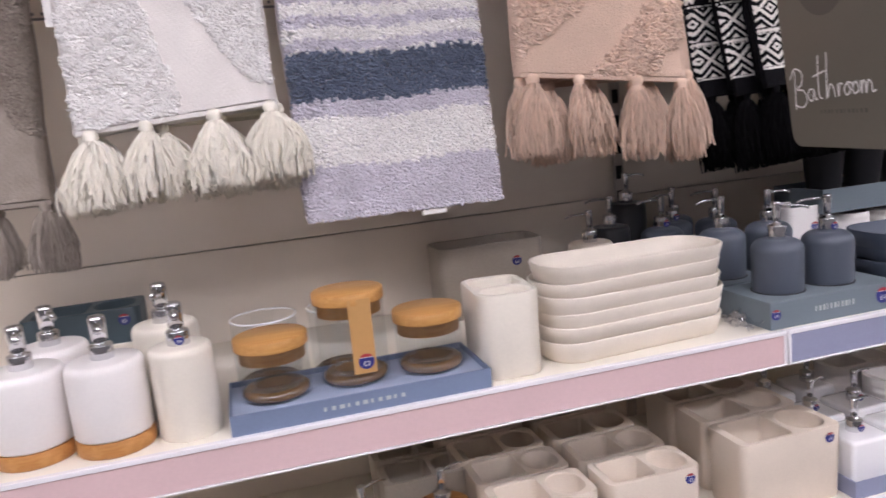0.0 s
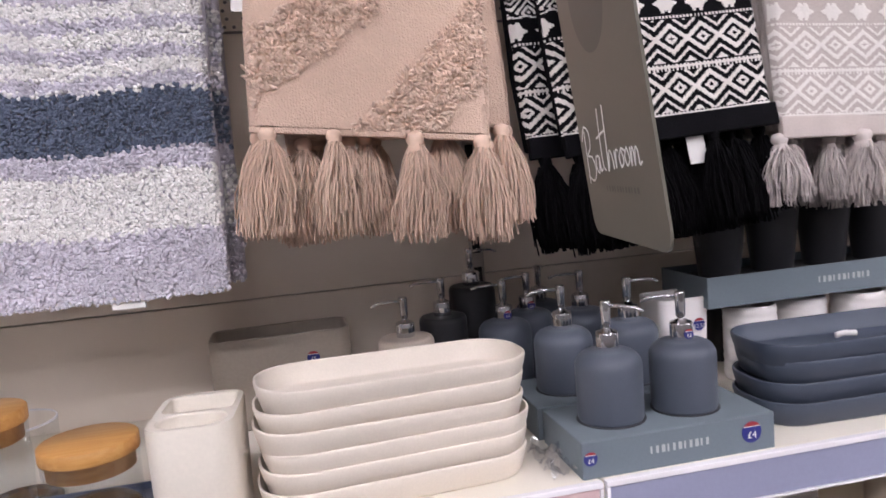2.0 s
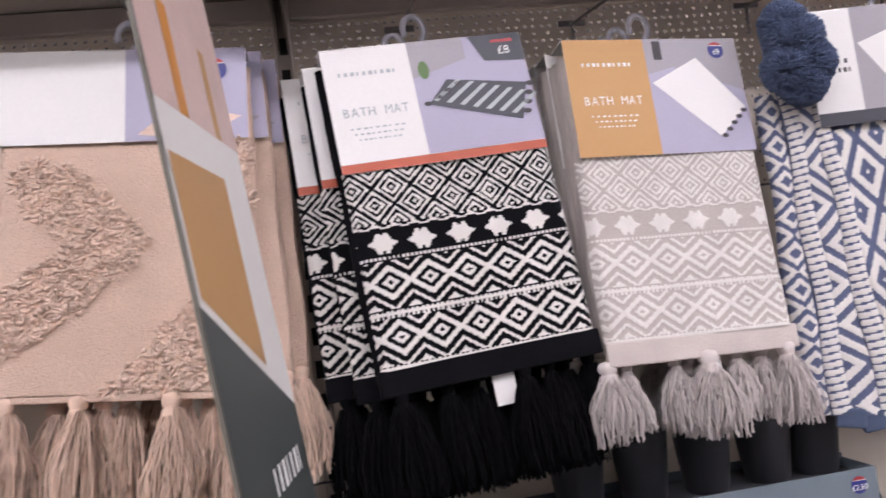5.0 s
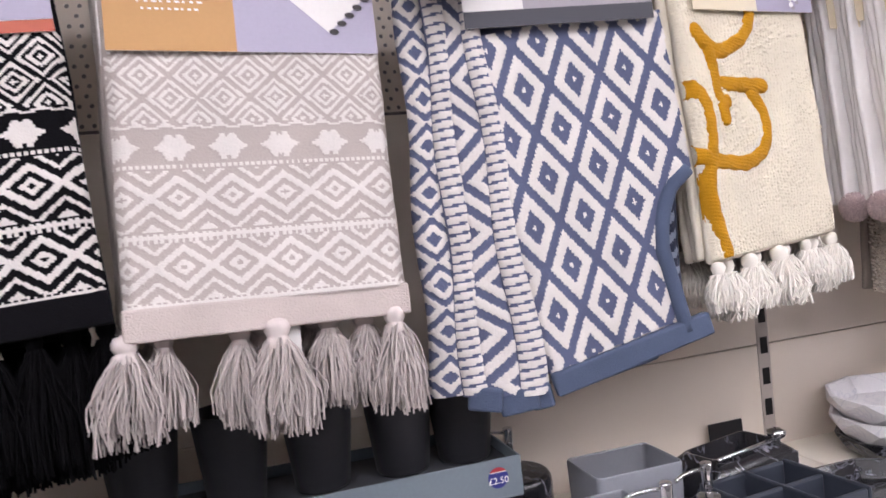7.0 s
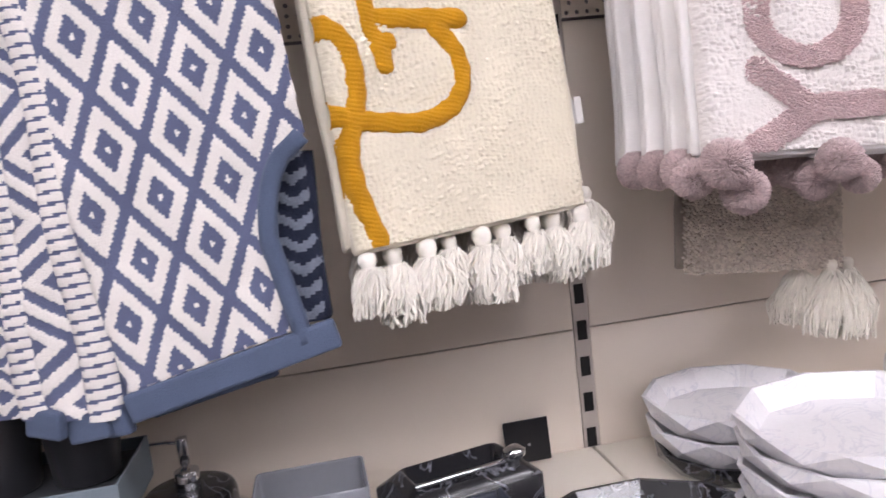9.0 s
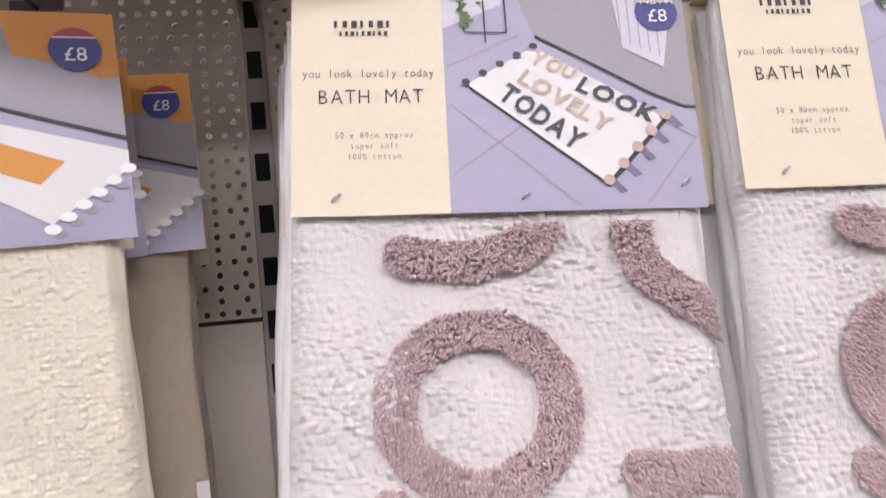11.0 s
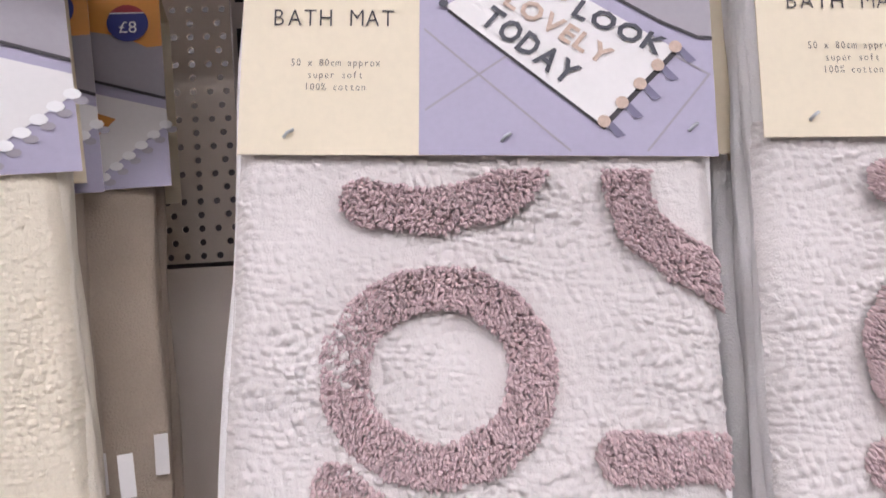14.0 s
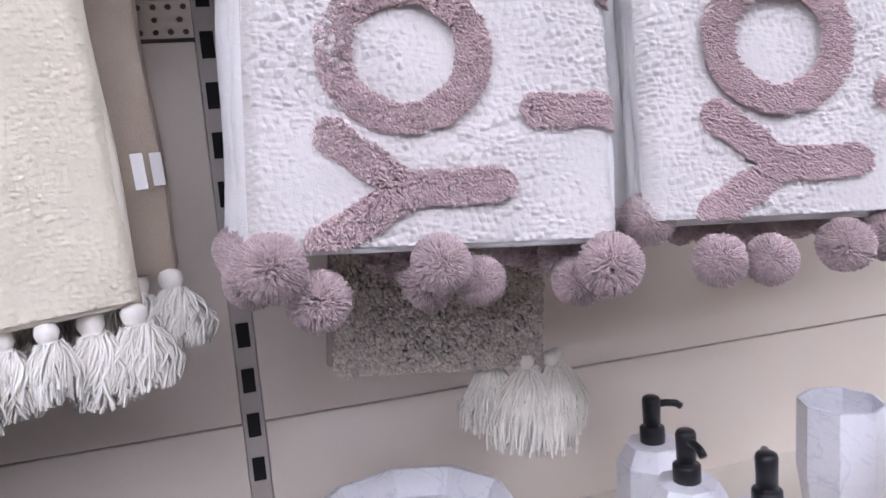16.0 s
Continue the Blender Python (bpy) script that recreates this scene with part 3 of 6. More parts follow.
def pile(name, w, z0, z1, where, mats, seed, gap, high, rad, wide=1.0, droop=0.35, messy=0.35, lift=0.0, clump=0.0):
    """Yarn tufts over the parts of the face that where() picks; it gives -1 or a material index."""
    r = np.random.default_rng(int(seed * 31) + 1)
    gx, gz = gap
    x, z = np.meshgrid(np.arange(-w / 2 + gx * 0.6, w / 2 - gx * 0.3, gx), np.arange(z1 + gz * 0.5, z0, gz))
    x = x + (np.arange(len(x)) % 2)[:, None] * gx / 2
    x, z = (x + r.normal(0, gx * 0.2, x.shape)).ravel(), (z + r.normal(0, gz * 0.2, z.shape)).ravel()
    idx = where(x + w / 2, z0 - z)
    k = (idx >= 0) & (np.abs(x) < w / 2 + 0.001)
    x, z, idx = x[k], z[k], idx[k]
    p = np.column_stack([x, ease(x, z, w, seed) - 0.0005 - lift, z])
    n = np.column_stack([r.normal(0, messy, len(x)), -np.ones(len(x)), -droop + r.normal(0, messy, len(x))])
    n[:, 0] += clump * np.sin(x / 0.0045 + 1.7 * np.sin(z / 0.008) + seed)
    n[:, 2] += clump * np.sin(z / 0.0042 + 1.9 * np.sin(x / 0.009) + seed)
    v, f = tufts(p, n, rad * r.uniform(0.8, 1.25, len(x)), high * r.uniform(0.7, 1.2, len(x)), wide)
    me = quads(name, v, f, mats, np.repeat(idx, 9))
    me.name = name
    return me


def nubs(name, w, z0, z1, mat, seed, cell=(0.0072, 0.0050), amp=0.0055, step=0.0010, loose=0.5):
    """A looped or woven cotton face in one sheet: soft bumps in staggered columns, uneven in height."""
    r = np.random.default_rng(int(seed * 17) + 5)
    nx, nz = int(w / step), int((z0 - z1) / step)
    x, z = np.meshgrid(np.linspace(-w / 2, w / 2, nx + 1), np.linspace(z0, z1, nz + 1))
    wx = x + loose * cell[0] * 0.55 * (np.sin(z / 0.011 + seed) + np.sin(z / 0.0043 + x / 0.009 + 2 * seed)) * 0.6
    col = np.floor(wx / cell[0])
    n = 64
    off = r.uniform(0, 1, n) if loose else np.where(np.arange(n) % 2, 0.5, 0.0)
    wz = z / cell[1] + off[col.astype(int) % n] + loose * 0.5 * np.sin(x / 0.013 + z / 0.006 + seed)
    row = np.floor(wz)
    fx, fz = (wx / cell[0] - col) * 2 - 1, (wz - row) * 2 - 1
    high = r.uniform(1 - loose, 1, (n, n))[col.astype(int) % n, row.astype(int) % n]
    calm = 1 - loose * (0.5 + 0.5 * np.sin(x / 0.031 + 2 * seed) * np.sin(z / 0.027 + seed))
    bump = ((1 - fx * fx) * (1 - fz * fz)) ** 0.42 * high * calm * (0.75 + 0.25 * np.sin(x / 0.0017 + seed) * np.sin(z / 0.0014 + x / 0.003))
    y = ease(x, z, w, seed) - 0.0022 - amp * bump - loose * 0.0016 * np.sin(x / 0.022 + seed) * np.sin(z / 0.017)
    i = np.arange(nz)[:, None] * (nx + 1) + np.arange(nx)[None, :]
    f = np.stack([i, i + nx + 1, i + nx + 2, i + 1], -1).reshape(-1, 4)
    return quads(name, np.column_stack([x.ravel(), y.ravel(), z.ravel()]), f, mat)


def cord(name, w, z0, z1, gap, half, mat, seed, high=0.0062, step=0.0011):
    """A raised stitched stroke: rounded across, with ridges; gap(u, v) is the distance from its middle line."""
    nx, nz = int(w / step), int((z0 - z1) / step)
    x, z = np.meshgrid(np.linspace(-w / 2, w / 2, nx + 1), np.linspace(z0, z1, nz + 1))
    d = gap(x + w / 2, z0 - z) + 0.0007 * np.sin(x / 0.004) * np.sin(z / 0.0033)
    q = np.clip(1 - (d / half) ** 2, 0, 1)
    ridge = 0.0007 * np.sin(z / 0.00062 + 0.25 * x / 0.00062 + 1.2 * np.sin(x / 0.006))
    y = ease(x, z, w, seed) - 0.0012 - q ** 0.5 * (high + ridge + 0.0006 * np.sin(x / 0.009 + z / 0.013))
    i = np.arange(nz)[:, None] * (nx + 1) + np.arange(nx)[None, :]
    f = np.stack([i, i + nx + 1, i + nx + 2, i + 1], -1).reshape(-1, 4)
    keep = (d < half + step).ravel()[f].any(axis=1)
    used, back = np.unique(f[keep], return_inverse=True)
    return quads(name, np.column_stack([x.ravel(), y.ravel(), z.ravel()])[used], back.reshape(-1, 4), mat)


def stroke(u, v, pts):
    """Distance from (u, v) to a line of points."""
    best = np.full(np.shape(u), 9.0)
    for (ax, ay), (bx, by) in zip(pts[:-1], pts[1:]):
        dx, dy = bx - ax, by - ay
        t = np.clip(((u - ax) * dx + (v - ay) * dy) / (dx * dx + dy * dy + 1e-12), 0, 1)
        best = np.minimum(best, np.hypot(u - ax - t * dx, v - ay - t * dy))
    return best


def tassel_mesh(mat, length, spread, seed, strands=240, th=0.0010, head=1.0, loose=1.0):
    """A bound head with a skirt of loose yarns."""
    r = np.random.default_rng(seed)
    vs, fs, o = [], [], 0
    segs = 6
    for s in range(strands):
        a, q = r.uniform(0, 6.28), math.sqrt(r.uniform(0.02, 1))
        end = spread * q * r.uniform(0.8, 1.15)
        ln = length * r.uniform(1 - 0.14 * loose, 1.06)
        wob, ph = loose * r.uniform(0.0006, 0.0034), r.uniform(0, 6)
        for j in range(segs + 1):
            t = j / segs
            rad = 0.006 * q + (end - 0.006 * q) * min(1.0, t * 1.5) ** 0.75 * (1 - 0.12 * max(0.0, t - 0.66))
            x = rad * math.cos(a) + wob * math.sin(5 * t + ph)
            y = rad * math.sin(a) * 0.75 + wob * math.cos(4 * t + ph)
            z = -0.012 - (ln - 0.012) * t
            for i in range(3):
                b = i * 2.094 + ph
                vs.append((x + th * math.cos(b), y + th * math.sin(b), z))
        for j in range(segs):
            for i in range(3):
                fs.append((o + j * 3 + i, o + j * 3 + (i + 1) % 3, o + (j + 1) * 3 + (i + 1) % 3, o + (j + 1) * 3 + i))
        o += (segs + 1) * 3
    n = 14
    for rad, z in ((0.002, 0.0045), (0.0062, 0.0025), (0.0078, -0.002), (0.0078, -0.006), (0.0066, -0.0095), (0.0058, -0.0115), (0.0068, -0.0125), (0.0070, -0.0155), (0.0080, -0.019), (0.0045, -0.024)):
        for i in range(n):
            b = i * 2 * math.pi / n
            k = head * (1 + 0.05 * math.sin(5 * b))
            vs.append((rad * k * math.cos(b), rad * k * math.sin(b) * 0.85, z))
    for j in range(9):
        for i in range(n):
            fs.append((o + j * n + i, o + (j + 1) * n + i, o + (j + 1) * n + (i + 1) % n, o + j * n + (i + 1) % n))
    return quads("tassel", vs, fs, mat)


def pompom_mesh(mat, rad, seed):
    """A ball of cut yarn ends, a little lumpy."""
    r = np.random.default_rng(seed)
    k = 2400
    n = r.normal(size=(k, 3))
    n /= np.linalg.norm(n, axis=1)[:, None]
    lump = 1 + 0.05 * np.sin(n[:, 0] * 4 + seed) * np.sin(n[:, 2] * 5 + seed)
    v, f = tufts(n * rad * 0.45, n + r.normal(0, 0.10, (k, 3)), np.full(k, rad * 0.055), rad * 0.55 * lump * r.uniform(0.80, 1.08, k))
    return quads("pompom", v, f, mat)


def hanger_mesh(tall=0.045):
    pts = [(0.004, 0, -0.012)] + [(0.004, 0, 0.002)]
    for i in range(15):
        a = radians(-60 + 265 * i / 14)
        pts.append((-0.001 + 0.0135 * math.cos(a), 0, tall * 0.56 + 0.018 * math.sin(a)))
    return tube("hanger_hook", pts, 0.0042, "hanger", 10, 0.7)


HANGER = hanger_mesh()
HANGER.use_fake_user = True


def sleeve(mat, w, h, depth, base="paper", label=""):
    """A card sleeve folded over the top of a mat, one bent sheet. Its printed face lies at y = -0.006."""
    prof = [(-0.006, -h), (-0.006, -0.002), (-0.0045, 0.0), (depth + 0.001, 0.0), (depth + 0.0028, -0.002), (depth + 0.0028, -h)]
    back = [(-0.0052, -h), (-0.0052, -0.0026), (-0.0038, -0.0008), (depth + 0.0004, -0.0008), (depth + 0.002, -0.0026), (depth + 0.002, -h)]
    loop = prof + back[::-1]
    n = len(loop)
    v = [(-w / 2, y, z) for y, z in loop] + [(w / 2, y, z) for y, z in loop]
    f = [(i, (i + 1) % n, n + (i + 1) % n, n + i) for i in range(n)]
    f += [(i, i + 1, n - 2 - i, n - 1 - i) for i in range(5)] + [(n + n - 1 - i, n + n - 2 - i, n + i + 1, n + i) for i in range(5)]
    return part("card_sleeve", poly("card_sleeve", v, f, base), mat, label)


def decal(parent, pts, mat, lift=1, name="print"):
    return part(name, flat(name, pts, mat), parent, at=Matrix.Translation((0, -0.006 - 0.00035 * lift, 0)))


def on_card(x, z, lift=2, turn=0.0):
    return on_front(x, z, -0.006 - 0.00035 * lift, turn)


def mat_thing(label, x, y, z, tilt=-11.0, swing=0.0, turn=0.0, group=""):
    return thing("bath_mat", pose(x, y, z, tilt, swing, turn), label, "bath mat", group)


def tip(mat, s):
    """Let the lower part of a hung mat slope by s (rise over run), the card staying as it is."""
    for o in mat.children:
        if o.name.startswith(("card_sleeve", "hanger")):
            continue
        if o.data.users > 1:
            o.location.z += s * o.location.x
            continue
        v = np.empty(len(o.data.vertices) * 3, np.float32)
        o.data.vertices.foreach_get("co", v)
        v = v.reshape(-1, 3)
        v[:, 2] += s * v[:, 0] * np.clip((-v[:, 2] - 0.15) / 0.25, 0, 1.1)
        o.data.vertices.foreach_set("co", v.ravel())
        o.data.update()
    return mat


def row_of_tassels(mat, places, z, variants, low=0.0):
    for i, (x, y, s) in enumerate(places):
        part("tassel", variants[i % len(variants)], mat, at=pose(x, y, z, 0, 0, (i * 67) % 360) @ Matrix.Diagonal((s, s, s, 1)))


def hook(x, z=1.80, reach=0.35, fall=0.05):
    h = thing("display_hook", pose(x, 0, z), "zinc wire display hook on a punched panel", "display hook", "display hooks")
    part("arm", tube("arm", [(0, -0.004 - reach * i / 8, -fall * i / 8 + 0.014 * max(0, i - 6) / 2) for i in range(9)], 0.0026, "wire"), h)
    part("back_plate", boxes("back_plate", [(-0.024, -0.006, -0.004, 0.024, -0.0015, 0.006)], "wire", 0.001), h)
    part("stay", tube("stay", [(0, -0.006, 0.001), (0, -0.007, -0.02), (0, -0.006, -0.05)], 0.0026, "wire"), h)
    return h


# --- woven pattern with stars and diamonds ---
def aztec(u, v):
    """Rows of nested diamonds, stars and linked diamonds between dotted lines; a repeat is 46.6 mm."""
    p = 0.0466
    a = np.abs(np.mod(u / p, 1) - 0.5) * 2
    m = a + np.abs(np.mod((v - 0.0225) / 0.042, 1) - 0.5) * 2
    m = np.minimum(m, 2 - m)
    out = np.where((v < 0.066) & (((m > 0.30) & (m < 0.50)) | ((m > 0.68) & (m < 0.86)) | (m < 0.12)), 1, 0)
    out = np.where(np.abs(v - 0.0695 - 0.0016 * np.sin(u / p * 12.566)) < 0.0013, 1, out)
    sx, sy = a * p / 2, np.abs(v - 0.0885)
    star = (sx + 1.9 * sy < 0.0185) | ((sx + 0.55 * sy < 0.0130) & (sy < 0.0120) & ((sx > 0.0022) | (sy < 0.0085)))
    out = np.where((v > 0.075) & (v < 0.1025) & star, 1, out)
    out = np.where((np.abs(v - 0.1055) < 0.0014) & (np.mod(u, 0.0052) < 0.0032), 1, out)
    for mid, lo, hi in ((0.134, 0.1085, 0.1645), (0.196, 0.1735, 0.2255)):
        m = a + np.abs(v - mid) / 0.0175
        white = ((m > 0.78) & (m < 1.18)) | ((m > 0.16) & (m < 0.44)) | ((m > 1.62) & (m < 1.86)) | (m > 2.30)
        out = np.where((v > lo) & (v < hi) & white, 1, out)
    out = np.where((np.abs(v - 0.169) < 0.0015) | ((np.abs(np.abs(v - 0.169) - 0.0032) < 0.0011) & (np.mod(u, 0.0058) < 0.0030)), 1, out)
    return np.where((np.abs(v - 0.2285) < 0.0010) | ((np.abs(v - 0.2275) < 0.0030) & (np.mod(u, 0.0060) < 0.0024)), 1, out)


def lattice(u, v):
    m = np.abs(np.mod(u / 0.0563, 1) - 0.5) * 2 + np.abs(np.mod(v / 0.0950, 1) - 0.5) * 2
    m = np.minimum(m, 2 - m)
    return np.where((m < 0.08) | ((m > 0.42) & (m < 0.82)), 1, 0)


def star_mat(x, y, z, w, dark, front=True, swing=0.0, turn=0.0, seed=1.0, tilt=-11.0, phase=0.0):
    name = "black and white" if dark else "greige and ivory"
    mat = mat_thing("%s woven cotton bath mat with tassels" % name, x, y, z, tilt, swing, turn, "hanging bath mats")
    a, b = ("f_black", "f_offwhite") if dark else ("f_greige", "f_offwhite")
    top, hem = -0.156, -0.388
    folded(mat, w, -0.02, hem - 0.012, 2 if dark else 4, a, seed)
    if front:
        part("woven_face", woven("woven_face", w - 0.002, top, hem, lambda u, v: aztec(u - phase, v), [a, b], seed), mat)
        part("hem", boxes("hem", [(-w / 2 - 0.001, -0.0035, hem - 0.026, w / 2 + 0.001, 0.006, hem + 0.003)], "f_black" if dark else "f_hem", 0.002), mat, "plain hem")
    ts = T_BLACK if dark else T_GREIGE
    if dark:
        pl = [(-w * 0.42 + i * w * 0.17 + (0.01 if i % 2 else 0), 0.004 + 0.012 * (i % 3), 1.1) for i in range(6)] + [(-w * 0.36 + i * w * 0.24, 0.036, 1.2) for i in range(4)]
    else:
        pl = [(-w * 0.5, 0.006, 1.0), (-w * 0.38, 0.022, 0.9), (0.0 * w, -0.002, 1.08), (0.2 * w, 0.02, 0.9), (0.44 * w, 0.004, 1.05), (0.34 * w, 0.024, 0.95), (-0.12 * w, 0.024, 0.95)]
    row_of_tassels(mat, pl if front else pl[:4], hem - 0.022, ts)
    if front:
        part("care_label", boxes("care_label", [(-0.004, 0.008, hem - 0.06, 0.022, 0.0086, hem - 0.01)], "paper"), mat, "white care label")
    card = sleeve(mat, w * 0.97, 0.158, 0.036, "paper", "printed cardboard sleeve")
    if front:
        h = 0.158
        if dark:
            decal(card, rect(-w * 0.485, -h, w * 0.485, -h + 0.011), "terracotta")
            decal(card, rect(-w * 0.08, -h + 0.0115, w * 0.485, -0.001), "paper_lilac")
            decal(card, [(-w * 0.08, -0.05), (0.05, -0.03), (0.05, -0.001), (-w * 0.08, -0.001)], "paper_grey", 2)
            decal(card, [(-w * 0.03, -0.085), (0.02, -0.055), (w * 0.46, -0.07), (w * 0.40, -0.118)], "paper_dark", 3, "mat_picture")
            for i in range(7):
                t = i / 6
                x0, z0 = -w * 0.01 + t * (w * 0.36), -0.080 - t * 0.028
                decal(card, [(x0, z0), (x0 + 0.035, z0 + 0.024), (x0 + 0.041, z0 + 0.023), (x0 + 0.006, z0 - 0.002)], "ink_grey", 4)
            for i in range(4):
                decal(card, oval(w * 0.475 - 0.004 * i, -0.072 - 0.012 * i, 0.006, 0.0035, 8), "ink_dark", 4)
                decal(card, oval(-w * 0.035 + 0.014 * i, -0.084 + 0.0075 * i, 0.005, 0.003, 8), "ink_dark", 4)
            decal(card, oval(-0.006, -0.04, 0.007, 0.012, 12), "leaf", 4)
            decal(card, [(w * 0.28, -0.036), (w * 0.485, -0.040), (w * 0.485, -0.001), (w * 0.22, -0.001)], "paper_dark", 3)
            writing("£8", 0.016, "ink_white", card, on_card(w * 0.385, -0.029, 5))
            decal(card, rect(w * 0.33, -0.013, w * 0.44, -0.009), "red", 5)
            tx, ink = -w * 0.28, "ink_grey"
        else:
            decal(card, rect(-w * 0.485, -h, -w * 0.045, -0.0005), "paper_tan")
            decal(card, rect(-w * 0.045, -h, w * 0.485, -0.0005), "paper_lilac")
            decal(card, [(-w * 0.045, -0.05), (w * 0.1, -0.04), (w * 0.485, -0.075), (w * 0.485, -0.0005), (-w * 0.045, -0.0005)], "paper_grey", 2)
            decal(card, [(-w * 0.03, -0.062), (0.06, -0.028), (w * 0.47, -0.098), (w * 0.30, -0.138)], "paper", 3, "mat_picture")
            for i in range(5):
                decal(card, oval(w * 0.32 + 0.0085 * i, -0.137 + 0.0085 * i, 0.005, 0.003, 8), "ink_dark", 4)
            decal(card, rect(0.0, -0.03, 0.012, -0.004), "ink_dark", 4)
            price_dot(card, w * 0.36, -0.0078, -0.018, 0.0115, "£9")
            tx, ink = -w * 0.26, "ink_white"
        bars(10, w * 0.28, 0.005, ink, card, on_card(tx, -0.038, 3))
        spaced("BATH MAT", 0.0102, 0.0165, ink, card, on_card(tx, -0.090, 3), 0.85, 0.0)
        for i in range(3):
            bars(9, w * (0.26 - 0.03 * i), 0.002, ink, card, on_card(tx, -0.106 - i * 0.007, 3))
    part("hanger", HANGER, mat, "frosted plastic hanger hook", at=pose(0.0, 0.015, 0.002))
    return mat


T_BLACK = [tassel_mesh("t_black", 0.10, 0.030, s) for s in (1, 2)]
T_GREIGE = [tassel_mesh("t_greige", 0.088, 0.032, s, 230, 0.0010, 1.45, 1.5) for s in (3, 4, 5)]
T_PINK = [tassel_mesh("t_pink", 0.116, 0.033, s, 230, 0.00115, 1.35, 1.7) for s in (6, 7, 8)]
T_WHITE = [tassel_mesh("t_cream", 0.098, 0.042, s, 520, 0.0016, 1.3, 1.8) for s in (9, 10)]
T_SMALL = [tassel_mesh("t_white", 0.058, 0.0235, s, 380, 0.0014, 1.25, 1.8) for s in (11, 12, 13)]
T_TAUPE = [tassel_mesh("t_taupe", 0.09, 0.028, s, 220) for s in (14, 15)]
P_MAUVE = [pompom_mesh("t_mauve", 0.0205, s) for s in (1, 2)]

# black and greige pair
star_mat(0.122, -0.198, 1.712, 0.262, True, True, seed=4, swing=-2.0, turn=5, tilt=-9.5, phase=0.03)
star_mat(0.150, -0.243, 1.712, 0.262, True, True, seed=3, swing=-2.6, turn=5, tilt=-9.5, phase=0.02)
star_mat(0.172, -0.280, 1.721, 0.262, True, True, swing=-3.2, turn=5, seed=1.2, tilt=-9.5, phase=0.0091)
for k in (3, 2, 1):
    star_mat(0.466 - 0.004 * k, -0.267 + 0.04 * k, 1.703, 0.252, False, False, seed=5 + k, tilt=-8.0, turn=4, swing=1.5)
star_mat(0.474, -0.267, 1.706, 0.254, False, True, swing=2.0, seed=3.1, tilt=-8.0, turn=4, phase=-0.0174)


# --- striped mat ---
def stripes(u, v):
    f = v / 0.435 + 0.006 * np.sin(u / 0.03) + 0.007 * np.sin(u * 9000 + v * 7000)
    out = np.full(u.shape, 0)
    out = np.where((f > 0.02) & (f < 0.155), 1, out)
    out = np.where((f > 0.155) & (f < 0.46) & (np.mod(f - 0.155, 0.075) > 0.042), 2, out)
    out = np.where((f > 0.46) & (f < 0.615), 1, out)
    out = np.where((f > 0.615) & (f < 0.67), 2, out)
    return np.where(f > 0.826, 2, out)


def striped(x, y, z, w, front=True, seed=1.0):
    mat = mat_thing("lilac, white and slate striped tufted bath mat", x, y, z, tilt=-9.0, group="hanging bath mats")
    folded(mat, w, -0.02, -0.565, 5, "f_lilac", seed, 0.0105)
    tagged(part("tufted_face", pile("tufted_face", w + 0.006, -0.135, -0.568, stripes, ["f_white", "f_slate", "f_lilac"], seed, (0.0034, 0.0031) if front else (0.006, 0.006), 0.0058, 0.0027 if front else 0.004, droop=0.45, messy=0.22, clump=0.3), mat, "striped cut pile"), kind="stuff")
    part("hem_label", boxes("hem_label", [(0.02, 0.0, -0.578, 0.055, 0.008, -0.571)], "paper", 0.001), mat, "white woven label")
    card = sleeve(mat, w * 0.97, 0.14, 0.05, "paper_lilac", "lilac printed card sleeve")
    for i in range(3):
        decal(card, rect(-w * 0.42, -0.128 + i * 0.012, -w * 0.2, -0.122 + i * 0.012), "paper_dark" if i == 0 else "paper_grey")
    part("hanger", HANGER, mat, "frosted plastic hanger hook", at=pose(0.0, 0.02, 0.002))


striped(-0.505, -0.185, 1.745, 0.285, False, 2.0)
striped(-0.520, -0.248, 1.745, 0.285, True, 1.0)


# --- blush and cream zigzag mats ---
def zigzag(u, v):
    x, z = u - 0.1385, -0.115 - v
    d = np.minimum.reduce([stroke(x, z, [(-0.150, -0.345), (-0.012, -0.238), (-0.085, -0.165)]), stroke(x, z, [(-0.012, -0.432), (0.055, -0.366), (0.150, -0.272)]), stroke(x, z, [(0.05, -0.085), (0.16, -0.175)])])
    return np.where(d < 0.0345 + 0.003 * np.sin(x / 0.011) * np.sin(z / 0.013), 0, -1)


